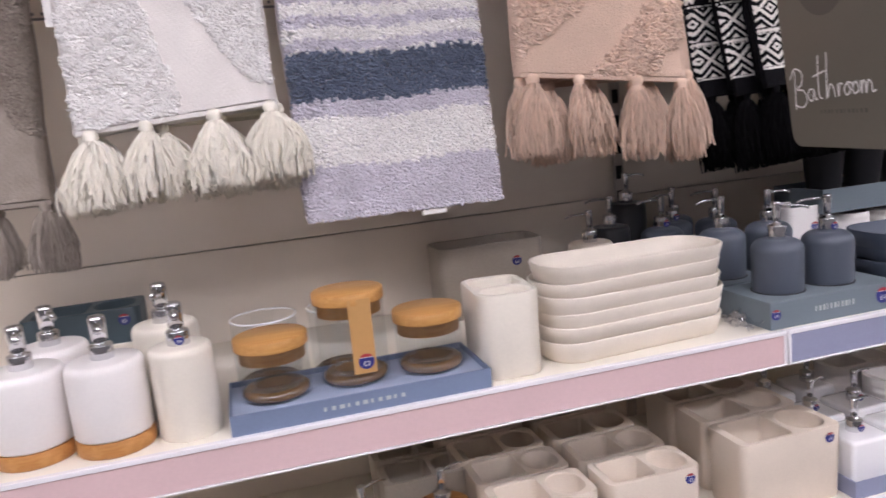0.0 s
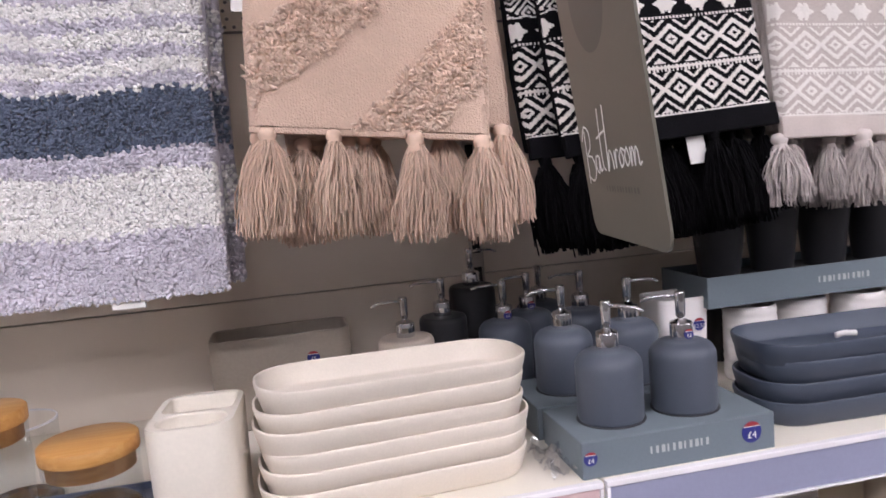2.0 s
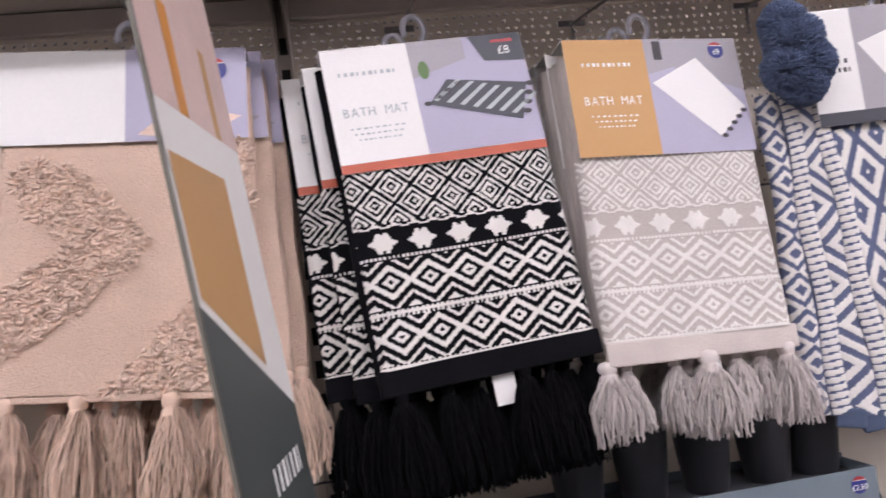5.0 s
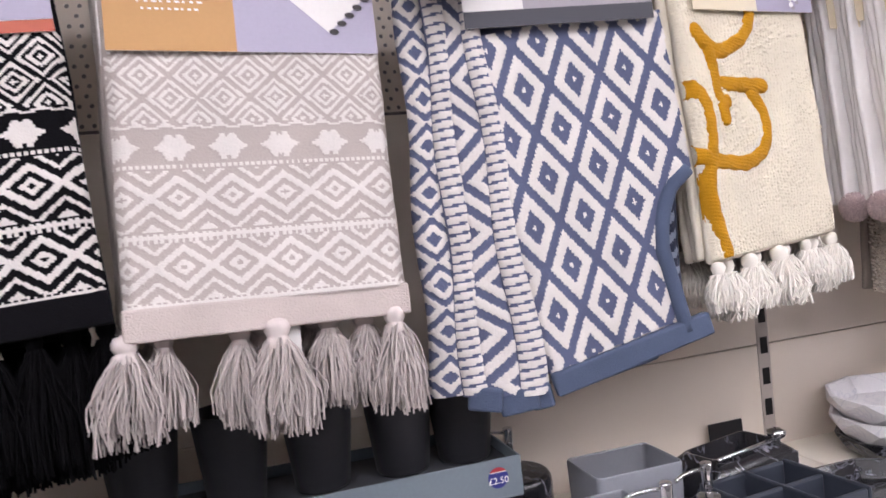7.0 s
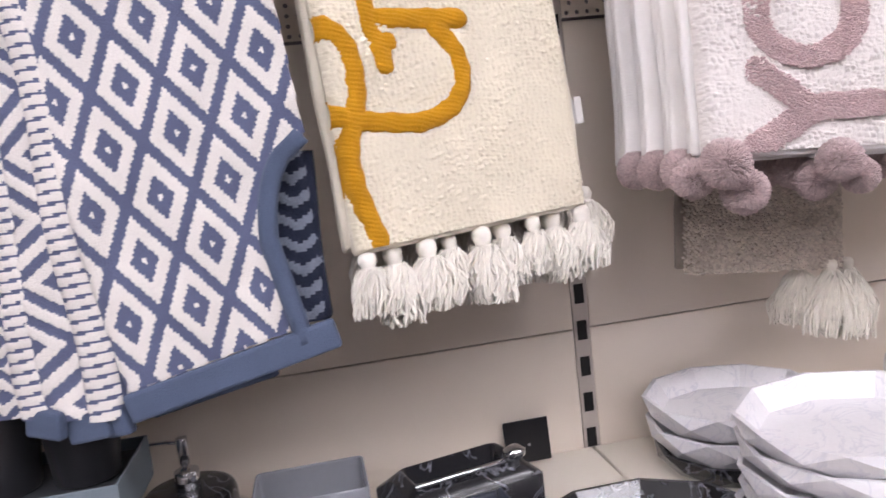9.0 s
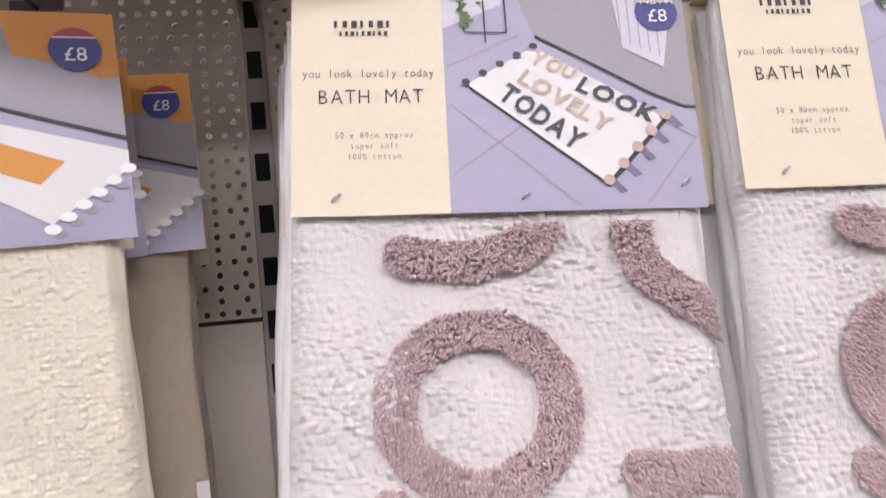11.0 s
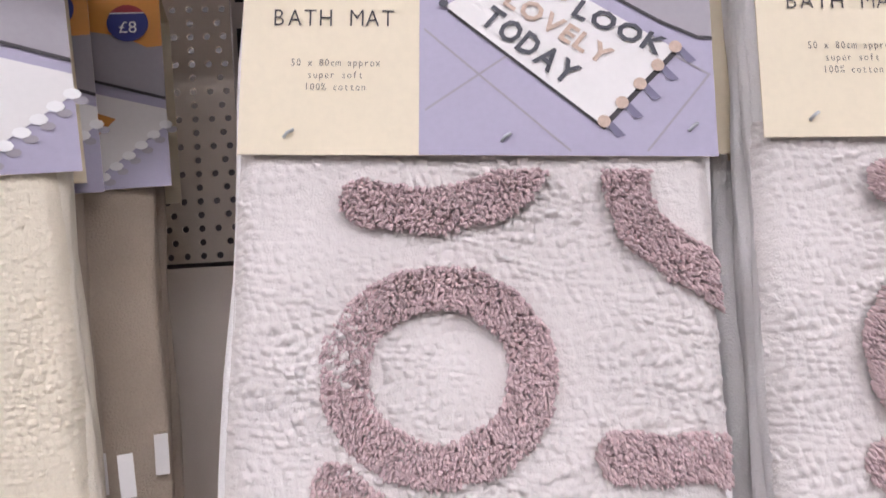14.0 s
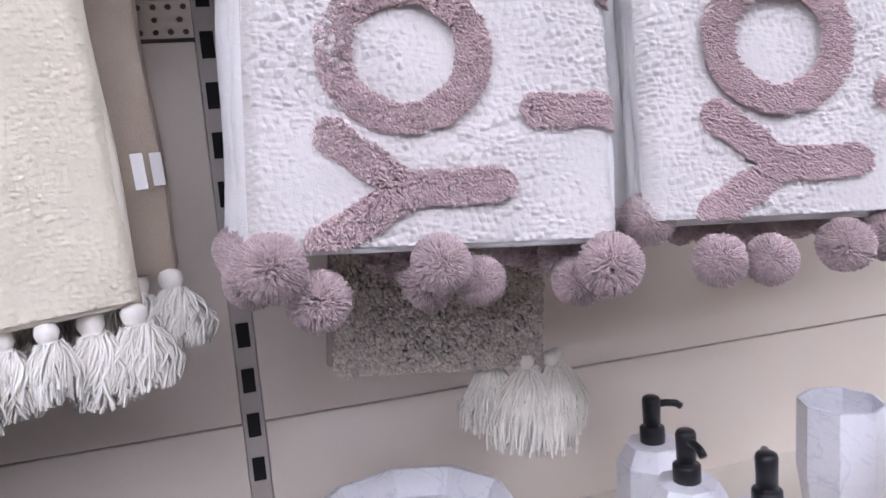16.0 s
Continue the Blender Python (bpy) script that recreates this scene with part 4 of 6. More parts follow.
def zigzag_mat(x, y, z, w, cloth, tuft, ts, label, front=True, seed=1.0, rule=zigzag, swing=0.0, drop=0.405):
    mat = mat_thing(label, x, y, z, swing=swing, group="hanging bath mats")
    folded(mat, w, -0.02, -drop, 3, cloth, seed, 0.009)
    if front:
        tagged(part("tufted_band", pile("tufted_band", w, -0.115, -drop + 0.004, rule, [tuft], seed, (0.0033, 0.0032) if tuft == "f_blush" else (0.0023, 0.0023), 0.0092 if tuft == "f_blush" else 0.0075, 0.0023 if tuft == "f_blush" else 0.0021, droop=0.35, messy=0.34, clump=0.85), mat, "raised shaggy tufted bands"), kind="stuff")
        part("woven_face", nubs("woven_face", w - 0.002, -0.115, -drop + 0.004, cloth, seed, (0.0033, 0.0027), 0.0008, 0.00075, 0.0), mat)
        part("hem", boxes("hem", [(-w / 2, -0.002, -drop - 0.004, w / 2, 0.004, -drop + 0.003)], cloth, 0.0015), mat)
    pl = [(-0.43 * w, 0.002, 1.0), (-0.165 * w, 0.0, 0.98), (0.17 * w, -0.002, 1.03), (0.46 * w, 0.002, 1.0), (-0.47 * w, 0.024, 0.98), (-0.10 * w, 0.026, 0.9), (0.2 * w, 0.026, 0.9), (0.5 * w, 0.024, 1.0)]
    row_of_tassels(mat, pl if front else pl[:5], -drop - 0.001, ts)
    card = sleeve(mat, w * 0.99, 0.118, 0.03, "paper", "printed card sleeve")
    decal(card, rect(w * 0.0, -0.118, w * 0.495, -0.001), "paper_lilac")
    decal(card, [(w * 0.05, -0.11), (w * 0.2, -0.075), (w * 0.47, -0.09), (w * 0.3, -0.118)], "f_blush" if front else "paper_grey", 2, "mat_picture")
    price_dot(card, w * 0.36, -0.0078, -0.03, 0.015, "£8")
    part("care_label", boxes("care_label", [(-w / 2 - 0.014, 0.014, -0.26, -w / 2 + 0.004, 0.0146, -0.22)], "paper"), mat, "white care label")
    part("hanger", HANGER, mat, "frosted plastic hanger hook", at=pose(0.0, 0.012, 0.002))
    return mat


for k in (2, 1):
    zigzag_mat(-0.175 + 0.016 * k, -0.262 + 0.036 * k, 1.742, 0.272, "f_pink", "f_blush", T_PINK, "blush cotton bath mat with tassels behind others", False, 2 + k)
tip(zigzag_mat(-0.176, -0.262, 1.742, 0.277, "f_pink", "f_blush", T_PINK, "blush pink cotton bath mat with tufted zigzags and tassels", True, 1.4, swing=3.0), -0.055)


def broad(u, v):
    a, b = u / 0.26, v / 0.275
    d = np.minimum(stroke(a, b, [(0.1, 0.1), (0.30, 0.95)]), stroke(a, b, [(0.5, -0.1), (0.98, 0.75)]))
    return np.where((d < 0.2) | (a < 0.3), 0, -1)


zigzag_mat(-0.812, -0.225, 1.735, 0.25, "f_ivory", "f_ivory", T_WHITE, "cream cotton bath mat with chunky tassels behind another", False, 3.0)
tip(zigzag_mat(-0.822, -0.258, 1.735, 0.255, "f_loop", "f_white", T_WHITE, "cream white cotton bath mat with tufted bands and chunky tassels", True, 1.9, broad, swing=-1.5, drop=0.40), 0.05)
zigzag_mat(-1.115, -0.17, 1.70, 0.24, "f_taupe", "f_taupe", T_TAUPE, "taupe cotton bath mat with tassels on a hook", True, 2.2, broad, drop=0.46)


# --- blue lattice mat with a round cut-out ---
def ribbon(name, top, low, z0, z1, rule, mats, bulge, cell=0.0019):
    """A rounded roll of folded cloth between two sloping sides (x at its top, x at its foot)."""
    nz, nx = int((z0 - z1) / cell), 22
    s, t = np.meshgrid(np.linspace(0, 1, nx + 1), np.linspace(0, 1, nz + 1))
    a, b = top[0] + (low[0] - top[0]) * t, top[1] + (low[1] - top[1]) * t
    wave = 0.0028 * np.sin(t * 13 + top[0] * 90)
    x = a + (b - a) * s + wave
    sc, tc = (s[:-1, :-1] + s[1:, 1:]) / 2, (t[:-1, :-1] + t[1:, 1:]) / 2
    idx = rule(sc, tc * (z0 - z1)).astype(int)
    pad = np.pad((idx > 0).astype(float), 1, mode="edge")
    lift = (pad[:-1, :-1] + pad[1:, :-1] + pad[:-1, 1:] + pad[1:, 1:]) / 4
    y = -bulge * np.sqrt(np.clip(1 - (2 * s - 1) ** 2, 0, 1)) - 0.0013 * lift
    i = np.arange(nz)[:, None] * (nx + 1) + np.arange(nx)[None, :]
    f = np.stack([i, i + nx + 1, i + nx + 2, i + 1], -1).reshape(-1, 4)
    return quads(name, np.column_stack([x.ravel(), y.ravel(), (z0 + (z1 - z0) * t).ravel()]), f, mats, idx.ravel())


def blue_mat(x, y, z):
    mat = mat_thing("denim blue and white lattice woven pedestal mat with pompoms", x, y, z, tilt=-1.7, swing=0.0, turn=-6.8, group="hanging bath mats")
    w = 0.27

    def drape(xx, zz):
        """The face hangs askew: rows rise to one side, columns lean."""
        v = -0.158 - zz
        x2 = -0.110 + xx + w / 2 + 0.16 * v
        return x2, -0.158 - v + 0.14 * x2

    def side(zz):
        """The free side with its round cut-out."""
        up = 0.127 - 0.038 * np.sqrt(np.clip(1 - ((zz + 0.4025) / 0.0795) ** 2, 0, 1))
        return np.where(zz > -0.323, 0.1156 - (zz + 0.2009) * 0.0934, np.where(zz > -0.4025, up, 0.089 - (zz + 0.4025) * 0.21))

    part("woven_face", woven("woven_face", w, -0.150, -0.60, lambda u, v: lattice(u - 0.0253, v - 0.0166), ["f_blue", "f_offwhite"], 2.2, 0.0019, 0.0011, drape, lambda a, b: (b > -0.516 + 0.25 * (a + 0.048)) & (a < side(b)) & (b < -0.146)), mat)
    folded(mat, 0.115, -0.02, -0.50, 3, "f_blue", 1.0, shift=Matrix.Translation((-0.035, 0.008, 0)))
    rope = lambda s, v: np.where((np.mod(v + 0.004 * s, 0.0098) < 0.0070) & (np.abs(s - 0.5) < 0.46), 1, 0)
    chev = lambda s, v: np.where(np.mod(s * 1.3 + np.abs(np.mod(v / 0.105, 1) - 0.5) * 4.6, 1) > 0.48, 1, 0)
    dots = lambda s, v: np.where(np.mod(np.abs(s - 0.5) * 1.5 + np.abs(np.mod(v / 0.048, 1) - 0.5) * 2.2, 0.74) > 0.36, 1, 0)
    for name, top, low, foot, rule, bulge, back in (("fold", (-0.170, -0.138), (-0.176, -0.134), -0.528, dots, 0.012, 0.022), ("fold", (-0.146, -0.121), (-0.144, -0.113), -0.530, rope, 0.010, 0.013), ("fold", (-0.126, -0.101), (-0.124, -0.076), -0.534, chev, 0.005, 0.007), ("fold", (-0.108, -0.088), (-0.086, -0.052), -0.536, rope, 0.011, 0.006)):
        part(name, ribbon(name, top, low, -0.10, foot, rule, ["f_blue", "f_offwhite"], bulge), mat, at=Matrix.Translation((0, back, 0)))
    zs = np.linspace(-0.318, -0.492, 26)
    part("bound_edge", tube("bound_edge", [(float(side(np.array(q))) - 0.003, -0.003, q) for q in zs], 0.0085, "f_bluehem", 8, 0.7), mat, "slate blue bound edge")
    part("hem", boxes("hem", [(-0.095, -0.007, -0.012, 0.092, 0.005, 0.0135)], "f_bluehem", 0.003), mat, "slate blue hem", pose(0.043, -0.001, -0.508, 0, -13.6, 0))
    part("hem", boxes("hem", [(-0.06, -0.004, -0.012, 0.055, 0.004, 0.012)], "f_bluehem", 0.003), mat, "slate blue hem of the layer behind", pose(0.02, 0.014, -0.520, 0, -12, 0))
    for px, pz, k in ((-0.122, -0.534, 0.018), (-0.087, -0.541, 0.021), (-0.062, -0.540, 0.012)):
        part("hem", boxes("hem", [(-k, -0.006, -0.013, k, 0.006, 0.012)], "f_bluehem", 0.003), mat, "slate blue hem of a fold", pose(px, 0.006, pz, 0, 8 if px < -0.1 else -10, -20))
    folded(mat, 0.094, -0.33, -0.482, 1, "f_navy", 1.0, 0.008, Matrix.Translation((0.078, 0.026, 0)))
    part("backing", woven("backing", 0.092, -0.33, -0.480, lambda u, v: np.where(np.mod(v + 0.6 * np.abs(np.mod(u, 0.03) - 0.015), 0.02) < 0.009, 1, 0), ["f_navy", "f_reverse"], 1.0, 0.0024, 0.0012), mat, "darker reverse side seen through the cut-out", Matrix.Translation((0.078, 0.026, 0)))
    card = sleeve(mat, 0.235, 0.157, 0.03, "paper", "white and grey printed sleeve")
    card.matrix_basis = Matrix.Translation((-0.003, -0.004, 0)) @ Matrix.Diagonal((0.872, 1, 1, 1))
    for i, (px, pz, s) in enumerate(((-0.108, -0.045, 1.5), (-0.095, -0.075, 1.4), (-0.122, -0.08, 1.3), (-0.104, -0.1, 1.2), (-0.118, -0.02, 1.2))):
        part("pompom", P_BLUE[i % 2], mat, "shaggy slate blue pompom", at=pose(px - 0.026, -0.030, pz, i * 40, i * 25) @ Matrix.Diagonal((s, s, s, 1)))
    decal(card, rect(-0.045, -0.14, 0.1175, -0.001), "paper_grey")
    decal(card, rect(-0.1175, -0.157, 0.1175, -0.140), "paper_dark", 2)
    decal(card, [(-0.04, -0.05), (0.03, -0.03), (0.08, -0.125), (0.02, -0.127)], "paper", 2)
    decal(card, oval(0.07, -0.06, 0.03, 0.02), "paper", 3)
    decal(card, oval(0.01, -0.1, 0.013, 0.015), "paper_dark", 3)
    decal(card, [(0.0, -0.085), (0.004, -0.083), (0.045, -0.108), (0.042, -0.111)], "ink_dark", 4)
    bars(5, 0.05, 0.006, "ink_dark", card, on_card(-0.080, -0.075, 2))
    bars(7, 0.055, 0.006, "ink_dark", card, on_card(-0.080, -0.087, 2))
    price_dot(card, 0.095, -0.0078, -0.015, 0.0095, "£7")
    part("hanger", HANGER, mat, "frosted plastic hanger hook", at=pose(0.0, 0.012, 0.002))


P_BLUE = [pompom_mesh("t_blue", 0.026, s) for s in (21, 22)]
blue_mat(0.790, -0.292, 1.722)


# --- ivory mat with mustard script ---
def script_gap(x, z):
    """Distance from looped lettering strokes."""
    def s(*pts):
        return stroke(x, z, pts)
    return np.minimum.reduce([
        s((-0.1405, -0.427), (-0.147, -0.406), (-0.1535, -0.378), (-0.155, -0.349), (-0.150, -0.332), (-0.1385, -0.302), (-0.136, -0.280), (-0.138, -0.260), (-0.146, -0.246), (-0.157, -0.239), (-0.172, -0.242)),
        s((-0.169, -0.311), (-0.139, -0.322), (-0.108, -0.327), (-0.085, -0.330), (-0.065, -0.3265), (-0.046, -0.318), (-0.0345, -0.304), (-0.031, -0.287), (-0.034, -0.270), (-0.042, -0.258), (-0.056, -0.238)),
        s((-0.106, -0.2355), (-0.026, -0.2405)),
        s((-0.1180, -0.196), (-0.1153, -0.2236), (-0.1148, -0.2437), (-0.1075, -0.2645), (-0.1066, -0.276)),
        s((-0.1075, -0.258), (-0.100, -0.256)),
        s((-0.137, -0.174), (-0.124, -0.187), (-0.105, -0.197), (-0.088, -0.197), (-0.053, -0.184), (-0.037, -0.170), (-0.028, -0.150))])


def script_mat(x, y, z, front=True, seed=1.0, tilt=-11.0, swing=-1.8, turn=0.0):
    mat = mat_thing("ivory cotton bath mat with mustard script and white tassels", x, y, z, tilt, swing, turn, group="hanging bath mats")
    w, drop = (0.252, 0.434) if front else (0.228, 0.42)
    off = -0.038 if front else -0.019
    side = Matrix.Translation((off, 0, 0))
    # Rear mats take the darker cloth, their shade painted into the colour.
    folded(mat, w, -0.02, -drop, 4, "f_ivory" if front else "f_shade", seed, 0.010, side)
    if front:
        part("looped_face", nubs("looped_face", w - 0.002, -0.14, -drop + 0.003, "f_cream_loop", seed, (0.0056, 0.0042), 0.0040, 0.0009, 0.65), mat, "ivory looped cotton face", side)
        part("script", cord("script", w, -0.14, -drop + 0.003, lambda u, v: script_gap(u - w / 2 + off, -0.14 - v), 0.0094, "cord", seed), mat, "mustard stitched script", side)
    part("care_label", boxes("care_label", [(w / 2 - 0.026, 0.012 if front else -0.003, -0.352, w / 2 - 0.017, 0.0126 if front else -0.0024, -0.325)], "paper"), mat, "white care label")
    n = 9
    row_of_tassels(mat, [(off - w / 2 + w * (i + 0.35) / (n - 0.4), 0.004 + 0.012 * (i % 2), 1.0 + 0.12 * ((i * 5) % 3 - 1)) for i in range(n)], -drop - 0.004, T_SMALL)
    card = sleeve(mat, 0.222, 0.152, 0.04, "paper_cream", "cream and grey printed sleeve")
    card.matrix_basis = Matrix.Translation((-0.021 if front else 0, 0, 0)) @ Matrix.Diagonal((1.08 if front else 1, 1, 1, 1))
    decal(card, rect(0.0, -0.152, 0.111, -0.0005), "paper_lilac")
    decal(card, [(0.0, -0.05), (0.111, -0.086), (0.111, -0.0005), (0.0, -0.0005)], "paper_grey", 2)
    decal(card, [(0.048, -0.0005), (0.111, -0.0005), (0.111, -0.044), (0.10, -0.045), (0.085, -0.036), (0.055, -0.03)], "paper_orange", 3)
    decal(card, [(0.0, -0.051), (0.111, -0.087), (0.111, -0.0845), (0.0, -0.049)], "ink_dark", 4)
    decal(card, [(0.004, -0.098), (0.03, -0.07), (0.111, -0.094), (0.111, -0.106), (0.066, -0.14)], "paper", 4, "mat_picture")
    decal(card, [(0.02, -0.096), (0.035, -0.083), (0.076, -0.1), (0.062, -0.114)], "paper_orange", 5)
    for i in range(6):
        decal(card, oval(0.066 + 0.0088 * i, -0.143 + 0.0074 * i, 0.0048, 0.0034, 8), "ink_white", 5)
        decal(card, oval(0.070 + 0.0088 * i, -0.147 + 0.0074 * i, 0.004, 0.0026, 8), "paper_grey", 4)
    price_dot(card, 0.088, -0.0085, -0.026, 0.0145, "£8")
    bars(8, 0.06, 0.004, "gold_ink", card, on_card(-0.056, -0.05, 2))
    writing("BATH MAT", 0.0135, "gold_ink", card, on_card(-0.056, -0.088, 2))
    part("hanger", HANGER, mat, "frosted plastic hanger hook", at=pose(-0.03, 0.015, 0.002))
    return mat


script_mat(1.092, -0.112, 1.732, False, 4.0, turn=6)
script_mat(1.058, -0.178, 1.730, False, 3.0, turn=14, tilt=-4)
script_mat(1.078, -0.245, 1.737, True, 2.0, -2.6, -2.4, 16.8)


# --- white mat with mauve letters and pompoms ---
def letters(x, z):
    """Big letters lying on their side."""
    def s(*pts):
        return stroke(x, z, pts)
    d = np.minimum.reduce([
        np.abs(np.hypot(x + 0.006, (z + 0.2683) * 1.09) - 0.0478),
        s((-0.0575, -0.323), (-0.0075, -0.360)), s((-0.0075, -0.360), (0.0535, -0.3585)), s((-0.0075, -0.360), (-0.034, -0.3765), (-0.064, -0.394)),
        s((0.0835, -0.3085), (0.15, -0.309)),
        s((-0.046, -0.1785), (-0.037, -0.182), (-0.008, -0.184), (0.018, -0.179), (0.034, -0.169), (0.045, -0.148)),
        s((0.093, -0.148), (0.0917, -0.176), (0.0974, -0.1924), (0.1127, -0.2056), (0.145, -0.224))])
    return np.where(d < 0.0120 + 0.0008 * np.sin(x / 0.006) * np.sin(z / 0.007), 0, -1)


SET_A = ((-0.098, -0.012, -0.409, 1.12), (-0.069, 0.014, -0.432, 1.08), (0.0105, -0.010, -0.411, 1.0), (0.042, 0.010, -0.4235, 0.85), (0.128, -0.012, -0.417, 1.1), (0.118, 0.024, -0.428, 0.95), (-0.112, 0.026, -0.416, 1.0), (0.008, 0.026, -0.424, 0.95))
SET_B = ((-0.065, -0.010, -0.4285, 0.95), (-0.0207, -0.004, -0.4305, 0.95), (0.040, -0.006, -0.423, 1.0), (0.088, 0.006, -0.418, 1.0), (0.128, -0.008, -0.416, 1.05), (-0.104, 0.02, -0.396, 1.0))
SET_C = ((-0.105, 0.004, -0.408, 1.0), (0.012, 0.012, -0.414, 0.9), (0.125, 0.004, -0.412, 1.0))


def thin_line(card, p, q, mat, lift, half=0.0006):
    nx, nz = q[1] - p[1], -(q[0] - p[0])
    k = half / math.hypot(nx, nz)
    decal(card, [(p[0] + nx * k, p[1] + nz * k), (q[0] + nx * k, q[1] + nz * k), (q[0] - nx * k, q[1] - nz * k), (p[0] - nx * k, p[1] - nz * k)], mat, lift)


def letter_mat(x, y, z, front=True, seed=1.0, tilt=-9.5, swing=3.6, turn=-5.0, poms=SET_C):
    mat = mat_thing("white cotton bath mat with mauve letters and pompoms", x, y, z, tilt, swing, turn, "hanging bath mats")
    w, drop, off = 0.252, 0.400, 0.0135
    body = Matrix.Translation((off, 0, 0))
    folded(mat, w, -0.02, -drop, 4, "f_white", seed, 0.0095, body)
    if front:
        part("looped_face", nubs("looped_face", w, -0.145, -drop + 0.002, "f_loop", seed, (0.0060, 0.0046), 0.0062, 0.0008, 0.85), mat, "white knobbly cotton face", body)
        tagged(part("shaggy_letter", pile("shaggy_letter", 0.256, -0.162, -drop + 0.002, lambda u, v: letters(u - 0.128 + off, -0.162 - v), ["f_mauve"], seed + 1, (0.0015, 0.0015), 0.0062, 0.0012, 1.0, 0.40, 0.15, clump=0.14, lift=0.003), mat, "mauve shaggy tufted letters", body), kind="stuff")
    for i, (px, py, pz, s) in enumerate(poms):
        part("pompom", P_MAUVE[i % 2], mat, "fluffy mauve pompom", at=pose(px, py, pz, i * 50, i * 35) @ Matrix.Diagonal((s, s, s, 1)))
    card = sleeve(mat, 0.252, 0.157, 0.04, "paper_cream", "cream and lilac printed sleeve")
    card.matrix_basis = Matrix.Translation((0.015, 0, -0.006)) @ Matrix.Diagonal((1, 1, 0.955, 1))
    if front:

        def mark(pts, mat_name, lift=1, name="print"):
            decal(card, [(min(max(a - 0.005, -0.126), 0.126), b) for a, b in pts], mat_name, lift, name)
        mark(rect(-0.0265, -0.157, 0.131, -0.0005), "paper_lilac")
        mark([(-0.0265, -0.030), (0.0120, -0.012), (0.0214, -0.0005), (-0.0265, -0.0005)], "paper_pale", 2)
        mark([(0.0214, -0.0005), (0.0214, -0.0042), (0.0321, -0.0363), (0.0636, -0.0545), (0.1031, -0.0784), (0.1233, -0.0878), (0.131, -0.0880), (0.131, -0.0005)], "paper_grey", 2, "bath_picture")
        for p, q in (((0.0321, -0.0363), (0.0636, -0.0545)), ((0.0636, -0.0545), (0.1031, -0.0784)), ((0.1031, -0.0784), (0.1233, -0.0878)), ((0.1233, -0.0878), (0.131, -0.0882))):
            thin_line(card, (p[0] - 0.005, p[1]), (q[0] - 0.005, q[1]), "ink_dark", 3, 0.0010)
        for p, q in (((-0.0244, -0.0571), (0.0219, -0.035)), ((-0.0234, -0.1314), (0.0197, -0.0998)), ((-0.024, -0.0838), (0.0532, -0.1544)), ((0.0936, -0.1543), (0.129, -0.109)), ((0.1074, -0.0967), (0.1287, -0.1098))):
            thin_line(card, (p[0] - 0.005, p[1]), (q[0] - 0.005, q[1]), "paper_grey", 2)
        mark([(0.0838, -0.003), (0.1184, -0.002), (0.1184, -0.034), (0.1133, -0.0597), (0.0879, -0.0453)], "paper_pale", 4, "towel_picture")
        for i in range(5):
            mark(rect(0.0872 + 0.006 * i, -0.040 - 0.003 * i, 0.0879 + 0.006 * i, -0.004), "paper_grey", 5)
        pic = [(-0.013, -0.0702), (0.0303, -0.044), (0.1104, -0.0947), (0.0697, -0.1394)]
        mark([(a + 0.0012, b - 0.0030) for a, b in pic], "ink_dark", 3)
        mark(pic, "paper", 4, "mat_picture")
        for i in range(5):
            t = i / 4
            a, b = 0.1104 - 0.0397 * t, -0.0941 - 0.0438 * t
            mark([(a, b), (a + 0.004, b + 0.001), (a + 0.0115, b - 0.0075), (a + 0.007, b - 0.009)], "shade_print", 3)
            mark(oval(a, b, 0.0036, 0.0036, 12), "print_beige", 7)
            mark(oval(-0.0136 + 0.0439 * t, -0.0691 + 0.0251 * t, 0.0027, 0.0024, 10), "paper_dark", 7)
        face = on_front(-0.005, 0, -0.0084)
        for text, p0, p1, up, colour in (("YOU", (0.0262, -0.0555), (0.0530, -0.0680), (0.0058, 0.0090), "print_beige"), ("LOOK", (0.0547, -0.0755), (0.1015, -0.0995), (0.0064, 0.0095), "paper_dark"), ("LOVELY", (0.0182, -0.0690), (0.0715, -0.1055), (0.0068, 0.0088), "print_beige"), ("TODAY", (0.0051, -0.0800), (0.0520, -0.1175), (0.0084, 0.0104), "paper_dark")):
            fitted_word(text, p0, p1, up, colour, card, face)
        for p, q in (((-0.0155, -0.001), (-0.0128, -0.033)), ((-0.0128, -0.033), (0.0141, -0.0336)), ((0.0141, -0.0336), (0.0137, -0.001)), ((0.0, -0.002), (0.0003, -0.0411))):
            thin_line(card, (p[0] - 0.005, p[1]), (q[0] - 0.005, q[1]), "ink_dark", 5, 0.0005)
        leaf = np.random.default_rng(3)
        for i in range(26):
            mark(oval(-0.0128 + leaf.normal(0, 0.0030), -0.002 - 0.028 * i / 26, 0.0019, 0.0012, 6), "leaf", 6)
        price_dot(card, 0.1073, -0.0085, -0.0195, 0.0138, "£8", 0.95)
        writing("NEW!", 0.0088, "ink_white", card, on_card(0.1073, -0.0150, 14))
        bars(7, 0.038, 0.0050, "ink_dark", card, on_card(-0.0805, -0.0285, 2))
        bars(9, 0.031, 0.0034, "ink_dark", card, on_card(-0.0805, -0.0345, 2))
        spaced("you look lovely today", 0.0039, 0.0084, "ink_dark", card, on_card(-0.0785, -0.0642, 2))
        spaced("BATH MAT", 0.0083, 0.0143, "ink_dark", card, on_card(-0.0775, -0.0825, 2))
